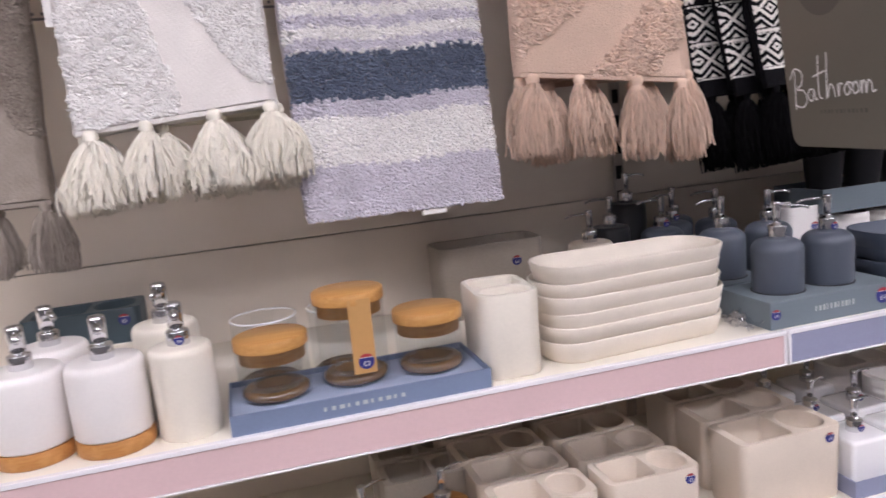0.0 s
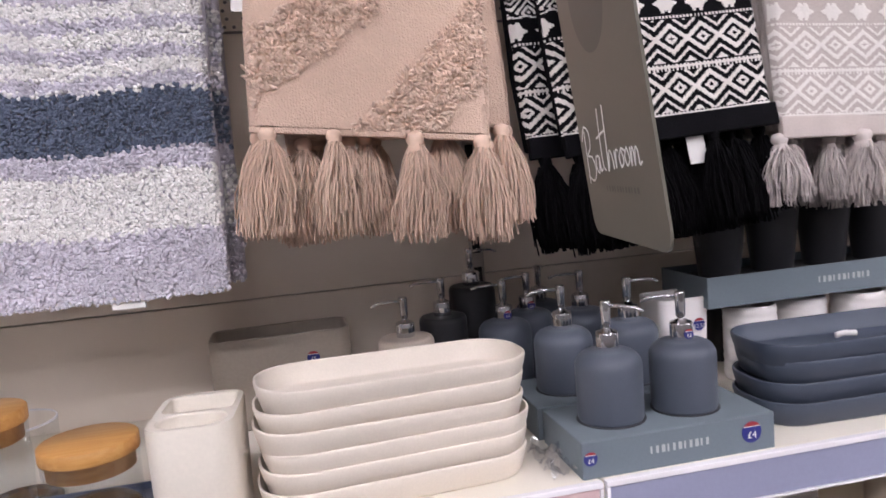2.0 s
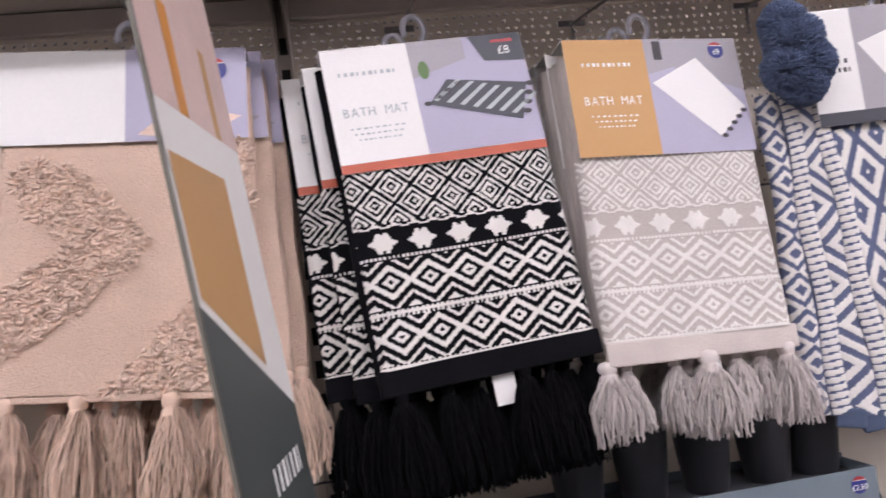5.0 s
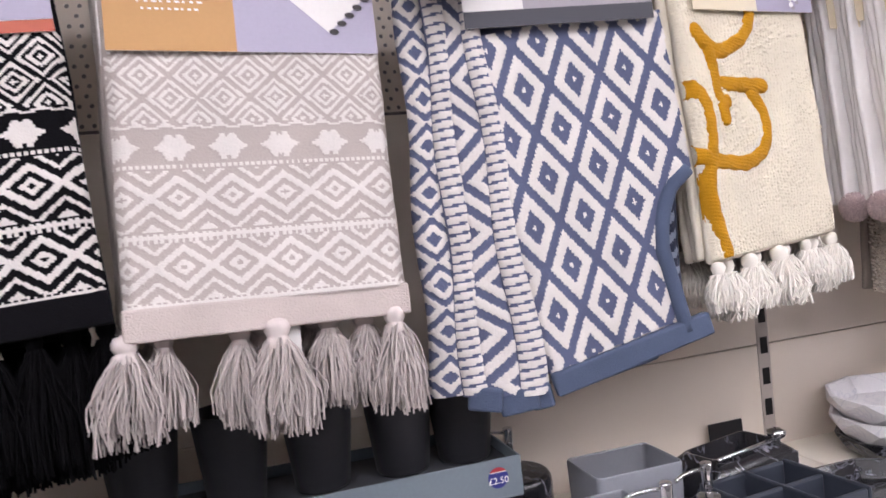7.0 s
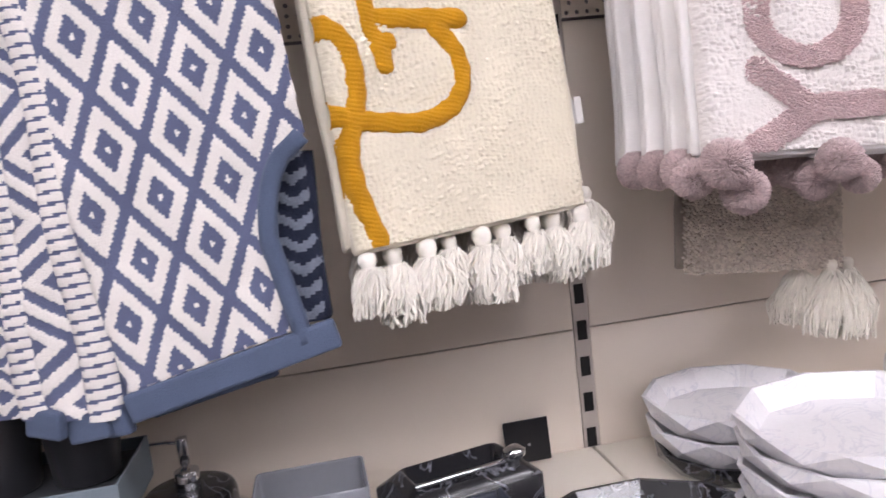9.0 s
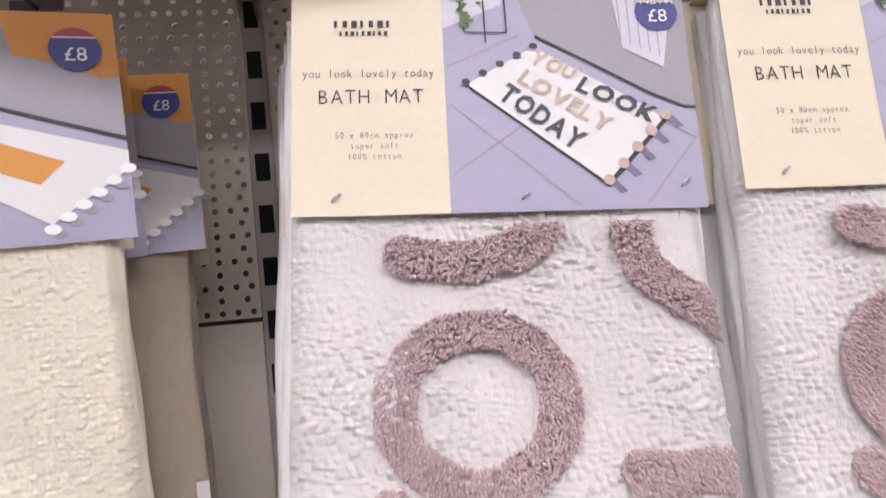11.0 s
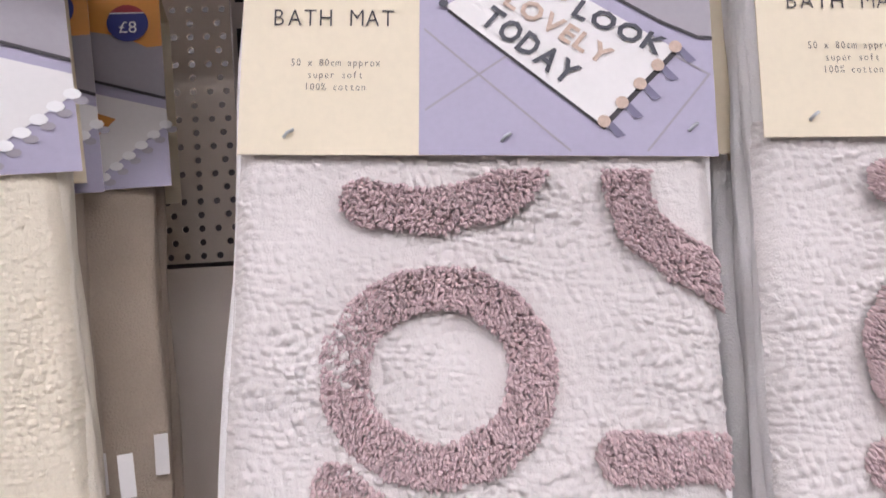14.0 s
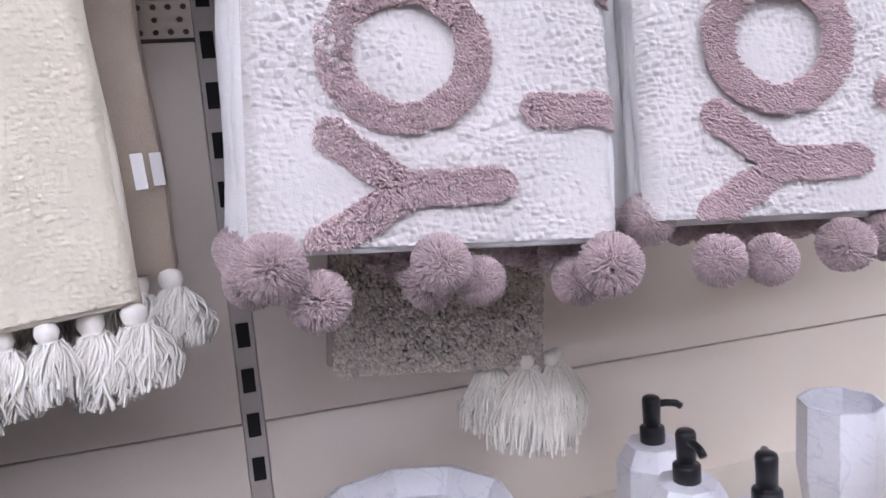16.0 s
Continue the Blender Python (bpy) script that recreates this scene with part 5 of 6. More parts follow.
        for i, text in enumerate(("50 x 80cm approx", "super soft", "100% cotton")):
            spaced(text, 0.0030, 0.0060, "ink_dark", card, on_card(-0.0760, -0.1062 - 0.0071 * i, 2))
        for px, pz in ((-0.100, -0.1455), (0.0135, -0.147), (0.1125, -0.1405)):
            part("plastic_pin", tube("plastic_pin", [(px - 0.002, -0.0075, pz - 0.0025), (px, -0.0088, pz), (px + 0.003, -0.0075, pz + 0.0022)], 0.0009, "ink_grey"), card, "tiny plastic tag pin")
    part("hanger", HANGER, mat, "frosted plastic hanger hook", at=pose(0.016, 0.012, -0.004) @ Matrix.Diagonal((1.2, 1.3, 1.15, 1)))
    return mat


for k in (3, 2, 1):
    letter_mat(1.404 - 0.004 * k, -0.272 + 0.042 * k, 1.729, False, 5.0 + k)
letter_mat(1.4055, -0.272, 1.732, True, 2.0, poms=SET_A)
for k in (3, 2, 1):
    letter_mat(1.677 - 0.004 * k, -0.300 + 0.044 * k, 1.724, False, 8.0 + k, -8, 3.0, -5)
letter_mat(1.679, -0.300, 1.727, True, 3.0, -8, 3.0, -5, SET_B)
# The copies behind the first are added to shade the panel below.
for k in (3, 2, 1, 0):
    letter_mat(1.965 - 0.003 * k, -0.27 + 0.044 * k, 1.735, False, 4.0 + k, -8, 2.0, -5)

# beige mat hanging lower behind
low = mat_thing("beige tufted bath mat with cream tassels hanging low behind", 1.478, -0.112, 1.712, -5, 5.5, group="hanging bath mats")
folded(low, 0.20, -0.02, -0.52, 3, "f_taupe", 2.0)
tagged(part("tufted_face", pile("tufted_face", 0.205, -0.28, -0.522, lambda u, v: np.zeros(u.shape, int), ["f_beige"], 3.0, (0.0032, 0.0030), 0.005, 0.0022, droop=0.4, messy=0.2), low, "beige cut pile"), kind="stuff")
row_of_tassels(low, [(0.082, -0.004, 0.85), (0.112, 0.006, 0.9), (0.055, 0.018, 0.75), (0.125, 0.02, 0.8)], -0.515, T_WHITE)
part("card_sleeve", boxes("card_sleeve", [(-0.1, -0.006, -0.15, 0.1, -0.0052, 0)], "paper"), low)

for x, z in ((-1.10, 1.80), (-0.83, 1.80), (-0.51, 1.80), (-0.19, 1.80), (0.186, 1.785), (0.474, 1.775), (0.792, 1.785), (1.056, 1.785), (1.412, 1.785), (1.72, 1.79), (1.96, 1.79)):
    hook(x, z + 0.055)

# ---- goods on the shelves ----
def pump(parent, z, mat, turn, scale=1.0, slim=True):
    """A dispenser pump: collar, stem, head and spout."""
    m = pose(0, 0, z, 0, 0, turn) @ Matrix.Diagonal((scale, scale, scale, 1))
    if slim:
        prof = [(0.0125, -0.002), (0.0132, 0.0), (0.0132, 0.0185), (0.0125, 0.0198), (0.0075, 0.0200), (0.0070, 0.0225), (0.0042, 0.0232), (0.0042, 0.0262), (0.0054, 0.0270), (0.0064, 0.0540), (0.0060, 0.0560), (0.0015, 0.0565)]
        arm = [(0.003, 0, 0.0500), (0.018, 0, 0.0512), (0.036, 0, 0.0500), (0.046, 0, 0.0462)]
    else:
        prof = [(0.0125, -0.002), (0.0138, 0.0), (0.0138, 0.0160), (0.0130, 0.0175), (0.0075, 0.0178), (0.0070, 0.0215), (0.0096, 0.0222), (0.0102, 0.0480), (0.0092, 0.0515), (0.0070, 0.0530), (0.0015, 0.0535)]
        arm = [(0.004, 0, 0.0430), (0.016, 0, 0.0440), (0.028, 0, 0.0425), (0.033, 0, 0.0385)]
    p = part("pump", lathe("pump", prof, mat, 28), parent, "polished chrome pump" if mat == "chrome" else "black plastic pump", m)
    part("spout", tube("spout", arm, 0.0021 if slim else 0.0042, mat, 10), p)
    return p


def dispenser(x, y, z, r, h, body, label, turn=0, kind="round", pump_mat="chrome", base=None, price=None, group="soap dispensers", slim=True):
    d = thing("soap_dispenser", pose(x, y, z), label, "soap dispenser", group)
    z0 = 0.0
    if base:
        part("base", lathe("base", [(r * 0.97, 0.0), (r * 1.0, 0.002), (r * 1.0, base - 0.001), (r * 0.98, base)], "wood", 40), d, "bamboo base ring")
        z0 = base + 0.0005
    if kind == "square":
        q = [(outline(r * 1.94, r * 1.94, 0.006), z0), (outline(r * 2, r * 2, 0.008), z0 + 0.003), (outline(r * 2, r * 2, 0.008), h - 0.006), (outline(r * 1.93, r * 1.93, 0.010), h - 0.001), (outline(r * 1.6, r * 1.6, 0.012), h), (outline(0.026, 0.026, 0.0128), h + 0.0005)]
        me = loft("body", q, body)
    elif kind == "faceted":
        a = np.arange(8) * math.pi / 4 + 0.39
        o = np.column_stack([np.cos(a), np.sin(a)])
        me = loft("body", [(o * r * 0.86, z0), (o * r * 1.02, h * 0.35), (o * r * 0.98, h * 0.8), (o * r * 0.72, h), (o * 0.013, h + 0.001)], body, smooth=False)
    else:
        f = 0.30 if kind == "round" else 0.16
        prof = [(r * 0.95, z0), (r * (1.0 if base else 0.985), z0 + 0.003)]
        for i in range(9):
            a = i / 8 * math.pi / 2
            prof.append((r * (1 - f) + r * f * math.cos(a) if kind != "round" else 0.014 + (r - 0.014) * (math.cos(a) ** 0.75), h - r * f * 1.6 + r * f * 1.6 * math.sin(a)))
        prof += [(0.0135, h + 0.0005)]
        me = lathe("body", prof, body, 40)
    part("body", me, d)
    pump(d, h + 0.001, pump_mat, turn, slim=slim)
    if price:
        price_dot(d, 0.002, -0.0138, h + 0.008, 0.0062, price, 0.9)
    return d


def hollow(w, dd, r, h, floor, wall, flare=1.0, n=32):
    """Rings of an open vessel with a thick wall."""
    def o(s, inset=0.0, rr=r):
        return outline(w * s - 2 * inset, dd * s - 2 * inset, max(rr - inset, 0.002), n)
    return [(o(flare * 0.97), 0.0), (o(flare), 0.003), (o(1.0), h - 0.0025), (o(1.0, 0.0008), h - 0.0005), (o(1.0, wall * 0.5), h), (o(1.0, wall - 0.0004), h - 0.0006), (o(1.0, wall), h - 0.003), (o(flare, wall), floor + 0.006), (o(flare, wall + 0.005), floor)]


def tumbler(name, x, y, z, w, dd, r, h, mat, label, category, flare=1.0, wall=0.0045, turn=0, ribs=0, group="", price=None):
    t = thing(name, pose(x, y, z, 0, 0, turn), label, category, group)
    q = hollow(w, dd, r, h, 0.006, wall, flare)
    if ribs:
        mid = []
        for i in range(ribs * 4 + 1):
            zz = 0.003 + (h - 0.006) * i / (ribs * 4)
            k = 0.0011 * abs(math.sin(math.pi * i / 4))
            mid.append((outline(w + 2 * k, dd + 2 * k, r + k), zz))
        q = q[:1] + mid + q[3:]
    part("body", loft("body", q, mat), t)
    if price:
        price_dot(t, w * 0.22, -dd / 2 - 0.0016, h * 0.72, 0.009, price)
    return t


def brush_holder(x, y, z, w, dd, h, mat, turn=0, label="beige resin toothbrush holder with a square and a round well", group="toothbrush holders", price=None, ribs=0, rad=0.014):
    """A block with one square and one round well cut into it."""
    t = thing("toothbrush_holder", pose(x, y, z, 0, 0, turn), label, "toothbrush holder", group)
    n = 32
    outer = [(outline(w * 0.94, dd * 0.94, rad), 0.0), (outline(w * 0.97, dd * 0.97, rad), 0.003)]
    for i in range(1, ribs * 4):
        s = 1.0 + 0.022 * abs(math.sin(math.pi * i / 4))
        outer.append((outline(w * 0.98 * s, dd * 0.98 * s, rad), 0.003 + (h - 0.008) * i / (ribs * 4)))
    outer += [(outline(w, dd, rad), h - 0.003), (outline(w - 0.002, dd - 0.002, rad - 0.001), h)]
    v = [np.column_stack([o, np.full(n, zz)]) for o, zz in outer]
    f = [tuple(reversed(range(n)))] + [(k * n + i, k * n + (i + 1) % n, (k + 1) * n + (i + 1) % n, (k + 1) * n + i) for k in range(len(outer) - 1) for i in range(n)]
    part("body", poly("body", np.concatenate(v), f, mat, True), t)
    long_x = w >= dd
    L, W = (w, dd) if long_x else (dd, w)
    bm = bmesh.new()
    rim = [bm.verts.new((p[0], p[1], h)) for p in outer[-1][0]]
    loops = [rim]
    wells = []
    for c, o in ((-L * 0.19, outline(L * 0.46, W - 0.014, 0.008)), (L * 0.265, outline(L * 0.36, W - 0.016, 0.05))):
        pts = o + np.array([c, 0]) if long_x else np.column_stack([o[:, 1], -(o[:, 0] + c)])
        loop = [bm.verts.new((p[0], p[1], h)) for p in pts]
        loops.append(loop)
        wells.append((loop, pts))
    edges = [bm.edges.new((q[i], q[(i + 1) % len(q)])) for q in loops for i in range(len(q))]
    bmesh.ops.triangle_fill(bm, use_beauty=True, edges=edges)
    for loop, pts in wells:
        c = pts.mean(0)
        d1 = [bm.verts.new((p[0] * 0.985 + c[0] * 0.015, p[1] * 0.985 + c[1] * 0.015, h - 0.003)) for p in pts]
        d2 = [bm.verts.new((p[0] * 0.93 + c[0] * 0.07, p[1] * 0.93 + c[1] * 0.07, 0.012)) for p in pts]
        for a, b in ((loop, d1), (d1, d2)):
            for i in range(len(a)):
                q = bm.faces.new((a[i], a[(i + 1) % len(a)], b[(i + 1) % len(a)], b[i]))
                q.smooth = True
        bm.faces.new(d2)
    bmesh.ops.recalc_face_normals(bm, faces=bm.faces[:])
    me = bpy.data.meshes.new("well_rim")
    bm.to_mesh(me)
    bm.free()
    me.materials.append(M[mat])
    part("well_rim", me, t)
    if price:
        price_dot(t, w * 0.36, -dd / 2 - 0.001, h * 0.86, 0.0085, price)
    return t


def tray_stack(x, y, z, L, W, count, step, mat, label, turn=0, tilts=(0,), group="stacked trays", h=0.028):
    zz = z
    for i in range(count):
        s = tilts[i % len(tilts)]
        t = thing("bathroom_tray", pose(x + 0.003 * ((i * 7) % 3 - 1), y + 0.002 * ((i * 5) % 3 - 1), zz + L / 2 * abs(math.sin(radians(s))), 0, s, turn + 0.8 * ((i * 3) % 3 - 1)), label, "tray", group)
        part("body", loft("body", [(outline(L * 0.93, W * 0.84, 0.04), 0.0), (outline(L * 0.955, W * 0.89, 0.045), 0.0035), (outline(L * 0.985, W * 0.965, 0.05), h * 0.6), (outline(L, W, 0.052), h - 0.002), (outline(L - 0.0015, W - 0.0015, 0.052), h), (outline(L - 0.006, W - 0.006, 0.049), h), (outline(L - 0.0075, W - 0.0075, 0.048), h - 0.002), (outline(L * 0.93, W * 0.86, 0.042), 0.008), (outline(L * 0.90, W * 0.80, 0.038), 0.006)], mat), t)
        zz += step + L * abs(math.sin(radians(s))) * 0.5
    return zz


def carton(x0, y0, z0, x1, y1, z1, mat, label, holes=None, print_bars=None, prices=(), inner=None):
    """A shallow display carton, open-topped or with a top deck."""
    c = thing("display_carton", pose((x0 + x1) / 2, (y0 + y1) / 2, z0), label, "display carton", "display cartons")
    w, d, h = x1 - x0, y1 - y0, z1 - z0
    t = 0.0025
    if holes is None:
        for q in ((-w / 2, -d / 2, 0, w / 2, d / 2, t), (-w / 2, -d / 2, t, w / 2, -d / 2 + t, h), (-w / 2, d / 2 - t, t, w / 2, d / 2, h), (-w / 2, -d / 2 + t, t, -w / 2 + t, d / 2 - t, h), (w / 2 - t, -d / 2 + t, t, w / 2, d / 2 - t, h)):
            part("carton_side", boxes("carton_side", [q], mat, 0.0006), c)
        if inner:
            part("lining", boxes("lining", [(-w / 2 + t, -d / 2 + t, t, w / 2 - t, d / 2 - t, h * 0.72)], inner, 0.0006), c)
    else:
        part("tray", boxes("tray", [(-w / 2, -d / 2, 0, w / 2, d / 2, h)], mat, 0.0015), c)
        for hx, hy, r in holes:
            part("cut_out", lathe("cut_out", [(r, 0.0), (r, 0.0006)], "box_dark", 28), c, "round cut-out", pose(hx, hy, h + 0.0001))
    if print_bars:
        bars(11, print_bars, h * 0.2, "ink_grey", c, on_front(0.0, h * 0.42, -d / 2 - 0.0006))
    for px, pr, text in prices:
        price_dot(c, px, -d / 2 - 0.0006, h * 0.55, pr, text)
    return c


F = FRONT_Y
# bamboo-based dispensers and their neighbours
for x, y, a in ((-1.030, -0.405, -75), (-0.937, -0.417, -80), (-1.02, -0.300, -60)):
    dispenser(x, y, SHELF, 0.0465, 0.112, "white_cer", "matt white soap dispenser with a bamboo base", a, "drum", base=0.019, group="bamboo dispensers", slim=False)
dispenser(-0.848, -0.420, SHELF, 0.0385, 0.115, "cream_cer", "cream ceramic soap dispenser with a chrome pump", -85, "drum", price="£4", slim=False)
dispenser(-0.872, -0.325, SHELF, 0.043, 0.125, "cream_cer", "cream ceramic soap dispenser behind another", -100, "drum", slim=False)
tumbler("soap_dish", -0.955, -0.29, SHELF, 0.12, 0.10, 0.045, 0.085, "cream_cer", "cream ceramic tumbler behind the dispensers", "tumbler")
brush_holder(-1.005, -0.13, SHELF, 0.17, 0.09, 0.122, "teal", 0, "dark teal resin toothbrush holder against the back panel", "toothbrush holders", "£5")

# jars in a carton
carton(-0.800, -0.472, SHELF, -0.462, -0.335, SHELF + 0.027, "box_blue", "slate blue card tray holding three glass jars", None, 0.11, (), "box_in")
for x, h, y in ((-0.738, 0.055, -0.400), (-0.630, 0.0975, -0.392), (-0.525, 0.057, -0.400)):
    j = thing("glass_jar", pose(x, y, SHELF + 0.0205), "clear glass storage jar with a bamboo lid", "storage jar", "glass jars")
    r = 0.047
    part("glass", lathe("glass", [(r * 0.9, 0.0), (r - 0.001, 0.002), (r, 0.005), (r, h + 0.012)], "glass", 40, (True, False)), j, "clear glass cylinder").visible_shadow = False
    part("lid", lathe("lid", [(r - 0.004, h - 0.004), (r - 0.004, h + 0.0128), (r + 0.001, h + 0.0130), (r + 0.0015, h + 0.0145), (r + 0.0015, h + 0.027), (r, h + 0.0285)], "lid_wood", 40), j, "bamboo lid")
    part("foot", lathe("foot", [(r - 0.005, 0.003), (r - 0.003, 0.006), (r - 0.003, 0.011), (r - 0.008, 0.015), (r - 0.018, 0.013), (r - 0.026, 0.009)], "amber", 32), j, "thick amber foot")
    if h > 0.09:
        part("band_label", boxes("band_label", [(-0.008, -r - 0.0012, 0.02, 0.022, -r - 0.0006, h + 0.022)], "paper_tan"), j, "kraft paper band label")
        price_dot(j, 0.009, -r - 0.0018, 0.036, 0.0105, "£3")

for x in (-0.742, -0.632):
    j = thing("glass_jar", pose(x, -0.292, SHELF), "open clear glass jar standing behind the carton", "storage jar", "glass jars")
    part("glass", lathe("glass", [(0.043, 0.0), (0.046, 0.002), (0.047, 0.005), (0.047, 0.103), (0.0462, 0.1038), (0.0455, 0.103)], "glass", 40, (True, False)), j, "clear glass cylinder").visible_shadow = False
    part("foot", lathe("foot", [(0.043, 0.004), (0.044, 0.010), (0.038, 0.014), (0.025, 0.009)], "amber", 32), j, "thick amber foot")
    # Near-white ring: the glint along the glass edge is put into its colour.
    part("rim", lathe("rim", [(0.0473, 0.1015), (0.0478, 0.1026), (0.0470, 0.1040), (0.0460, 0.1040)], "clear_edge", 36, (False, False)), j, "glass rim with its bright edge glint painted white")
brush_holder(-0.417, -0.395, SHELF, 0.088, 0.128, 0.119, "cream_cer", -4, "cream resin toothbrush holder with two wells", "toothbrush holders", rad=0.024)
tumbler("storage_pot", -0.330, -0.085, SHELF, 0.20, 0.095, 0.02, 0.132, "back_cer", "greige resin storage pot against the back panel", "storage pot", price="£5")
tray_stack(-0.209, -0.385, SHELF, 0.305, 0.125, 6, 0.0205, "tray_cer", "ivory resin bathroom tray in a stack", 5, (0, 0, 0, 0.8, 0, 0.9), "ivory trays", 0.031)
dispenser(-0.155, -0.165, SHELF, 0.040, 0.115, "beige_cer", "beige soap dispenser with a chrome pump behind trays", 180, "drum")
dispenser(-0.034, -0.085, SHELF, 0.036, 0.165, "dark_cer", "tall charcoal soap dispenser with a chrome pump", 10, "drum")
dispenser(-0.09, -0.12, SHELF, 0.036, 0.13, "dark_cer", "charcoal soap dispenser against the back panel", 170, "drum")

# clear film left on the shelf
fm = thing("plastic_film", pose(-0.028, -0.41, SHELF + 0.001), "crumpled clear plastic film lying on the shelf", "plastic film")
r_ = np.random.default_rng(5)
gx, gy = np.meshgrid(np.linspace(-0.022, 0.022, 13), np.linspace(-0.045, 0.045, 17))
gz = np.abs(0.010 * np.sin(gx * 130 + gy * 60) + 0.008 * np.sin(gy * 150) + r_.normal(0, 0.004, gx.shape)) + 0.012 * (gx > 0.012) * np.clip(gy * 20 + 1, 0, 2)
i_ = (np.arange(16)[:, None] * 13 + np.arange(12)[None]).ravel()
part("sheet", quads("sheet", np.column_stack([gx.ravel(), gy.ravel(), gz.ravel()]), np.stack([i_, i_ + 1, i_ + 14, i_ + 13], -1), "film"), fm)

# slate dispensers
carton(-0.020, -0.468, SHELF, 0.216, -0.345, SHELF + 0.043, "box_teal", "grey-green card display tray holding slate dispensers", [(-0.055, -0.002, 0.0405), (0.040, -0.002, 0.0405)], 0.075, ((0.088, 0.0125, "£4"), (-0.108, 0.008, "£4")))
carton(-0.024, -0.338, SHELF, 0.212, -0.215, SHELF + 0.043, "box_teal", "grey-green card display tray behind another", [(-0.055, 0.0, 0.0405), (0.040, 0.0, 0.0405)])
for x, y, a, pr in ((0.043, -0.4085, -50, None), (0.138, -0.4085, 160, "£3")):
    dispenser(x, y, SHELF + 0.0438, 0.039, 0.082, "grey_cer", "matt slate grey domed soap dispenser in a card tray", a, "round", price=pr, group="slate dispensers")
for x, y, a, pr in ((0.039, -0.2765, 175, None), (0.134, -0.2765, 0, None)):
    dispenser(x, y, SHELF + 0.0438, 0.039, 0.082, "grey_cer", "matt slate grey domed soap dispenser in a card tray", a, "round", price=pr, group="slate dispensers")
for x, y, a, pr in ((-0.008, -0.165, 170, "£4"), (0.045, -0.115, 180, "£4"), (0.118, -0.15, 160, None), (0.085, -0.055, 60, None)):
    dispenser(x, y, SHELF, 0.039, 0.122, "grey_cer", "matt slate grey domed soap dispenser on the shelf", a, "round", price=pr, group="slate dispensers")

# white tumblers, slate trays
tumbler("tumbler", 0.235, -0.215, SHELF, 0.078, 0.078, 0.016, 0.138, "white_cer", "tall white square resin tumbler with a price sticker", "tumbler", 0.9, group="white tumblers", price="£2.50")
zt = tray_stack(0.395, -0.372, SHELF, 0.292, 0.135, 4, 0.0235, "slate_cer", "slate blue resin bathroom tray in a stack", -2, (0, 0.0, 0.9, 0), "slate trays", 0.031)
clip = thing("cable_tie", pose(0.39, -0.375, SHELF + 0.089), "small white plastic clip lying in a slate tray", "plastic clip")
part("clip", tube("clip", [(-0.014, 0, 0.003), (0.0, 0.002, 0.004), (0.016, -0.002, 0.003)], 0.004, "paper", 8, 0.6), clip)
for i, (x, y) in enumerate(((0.355, -0.222), (0.445, -0.215), (0.54, -0.225), (0.63, -0.215), (0.57, -0.315), (0.65, -0.315), (0.575, -0.405), (0.655, -0.405), (0.735, -0.335), (0.735, -0.415))):
    tumbler("tumbler", x, y, SHELF, 0.074, 0.074, 0.036, 0.112 if i < 4 else 0.106, "white_cer", "white ribbed ceramic tumbler", "tumbler", 1.0, ribs=9, group="ribbed tumblers", price="£2" if i in (0, 4) else None)
carton(0.262, -0.265, SHELF + 0.1205, 0.708, -0.135, SHELF + 0.165, "box_teal", "grey-green card tray resting on white tumblers", None, 0.09, ((0.195, 0.0115, "£2.50"),), "box_dark")
for x in (0.322, 0.412, 0.502, 0.592, 0.665):
    t = thing("plant_pot", pose(x, -0.20, SHELF + 0.1535), "charcoal tapered tumbler standing in a card tray", "tumbler", "charcoal tumblers")
    a = np.arange(32) * 2 * math.pi / 32
    o = np.column_stack([np.cos(a), np.sin(a)])
    part("body", loft("body", [(o * 0.028, 0), (o * 0.03, 0.003), (o * 0.040, 0.098), (o * 0.039, 0.1), (o * 0.037, 0.099), (o * 0.028, 0.01)], "dark_cer"), t)
for x in (0.39, 0.52):
    tumbler("tumbler", x, -0.10, SHELF, 0.078, 0.078, 0.016, 0.12, "dark_cer", "charcoal resin tumbler against the back panel", "tumbler", group="charcoal tumblers")

# black marble set
dispenser(0.742, -0.14, SHELF, 0.050, 0.100, "marble_b", "black marbled soap dispenser with a chrome pump", 160, "drum")
tumbler("storage_box", 0.872, -0.19, SHELF, 0.118, 0.088, 0.008, 0.105, "smoke", "smoked grey translucent storage box", "storage box", 0.96, 0.003)
dispenser(0.902, -0.318, SHELF, 0.043, 0.076, "marble_b", "low black marbled soap dispenser with a chrome pump", 190, "drum", group="black marble dispensers")
dispenser(0.815, -0.375, SHELF, 0.043, 0.090, "marble_b", "black marbled soap dispenser with a chrome pump", 175, "drum", group="black marble dispensers")
tumbler("tissue_box", 0.795, -0.275, SHELF, 0.10, 0.085, 0.006, 0.088, "smoke", "smoked grey open plastic box", "storage box", 0.96, 0.003)
org = thing("desk_organiser", pose(1.000, -0.318, SHELF, 0, 0, 6), "dark slate resin organiser with square compartments", "organiser")
part("base", boxes("base", [(-0.068, -0.06, 0, 0.068, 0.06, 0.012)], "organiser", 0.003), org)
for x in (-0.068, -0.003, 0.062):
    part("divider", boxes("divider", [(x, -0.06, 0.0121, x + 0.006, 0.06, 0.088)], "organiser", 0.0028), org)
for y in (-0.06, -0.003, 0.054):
    part("divider", boxes("divider", [(-0.0615, y, 0.0121, 0.0615, y + 0.006, 0.0865)], "organiser", 0.0028), org)
lid = thing("marble_tissue_box", pose(1.028, -0.192, SHELF, 0, 0, 14), "black marbled box with a chrome edge", "storage box")
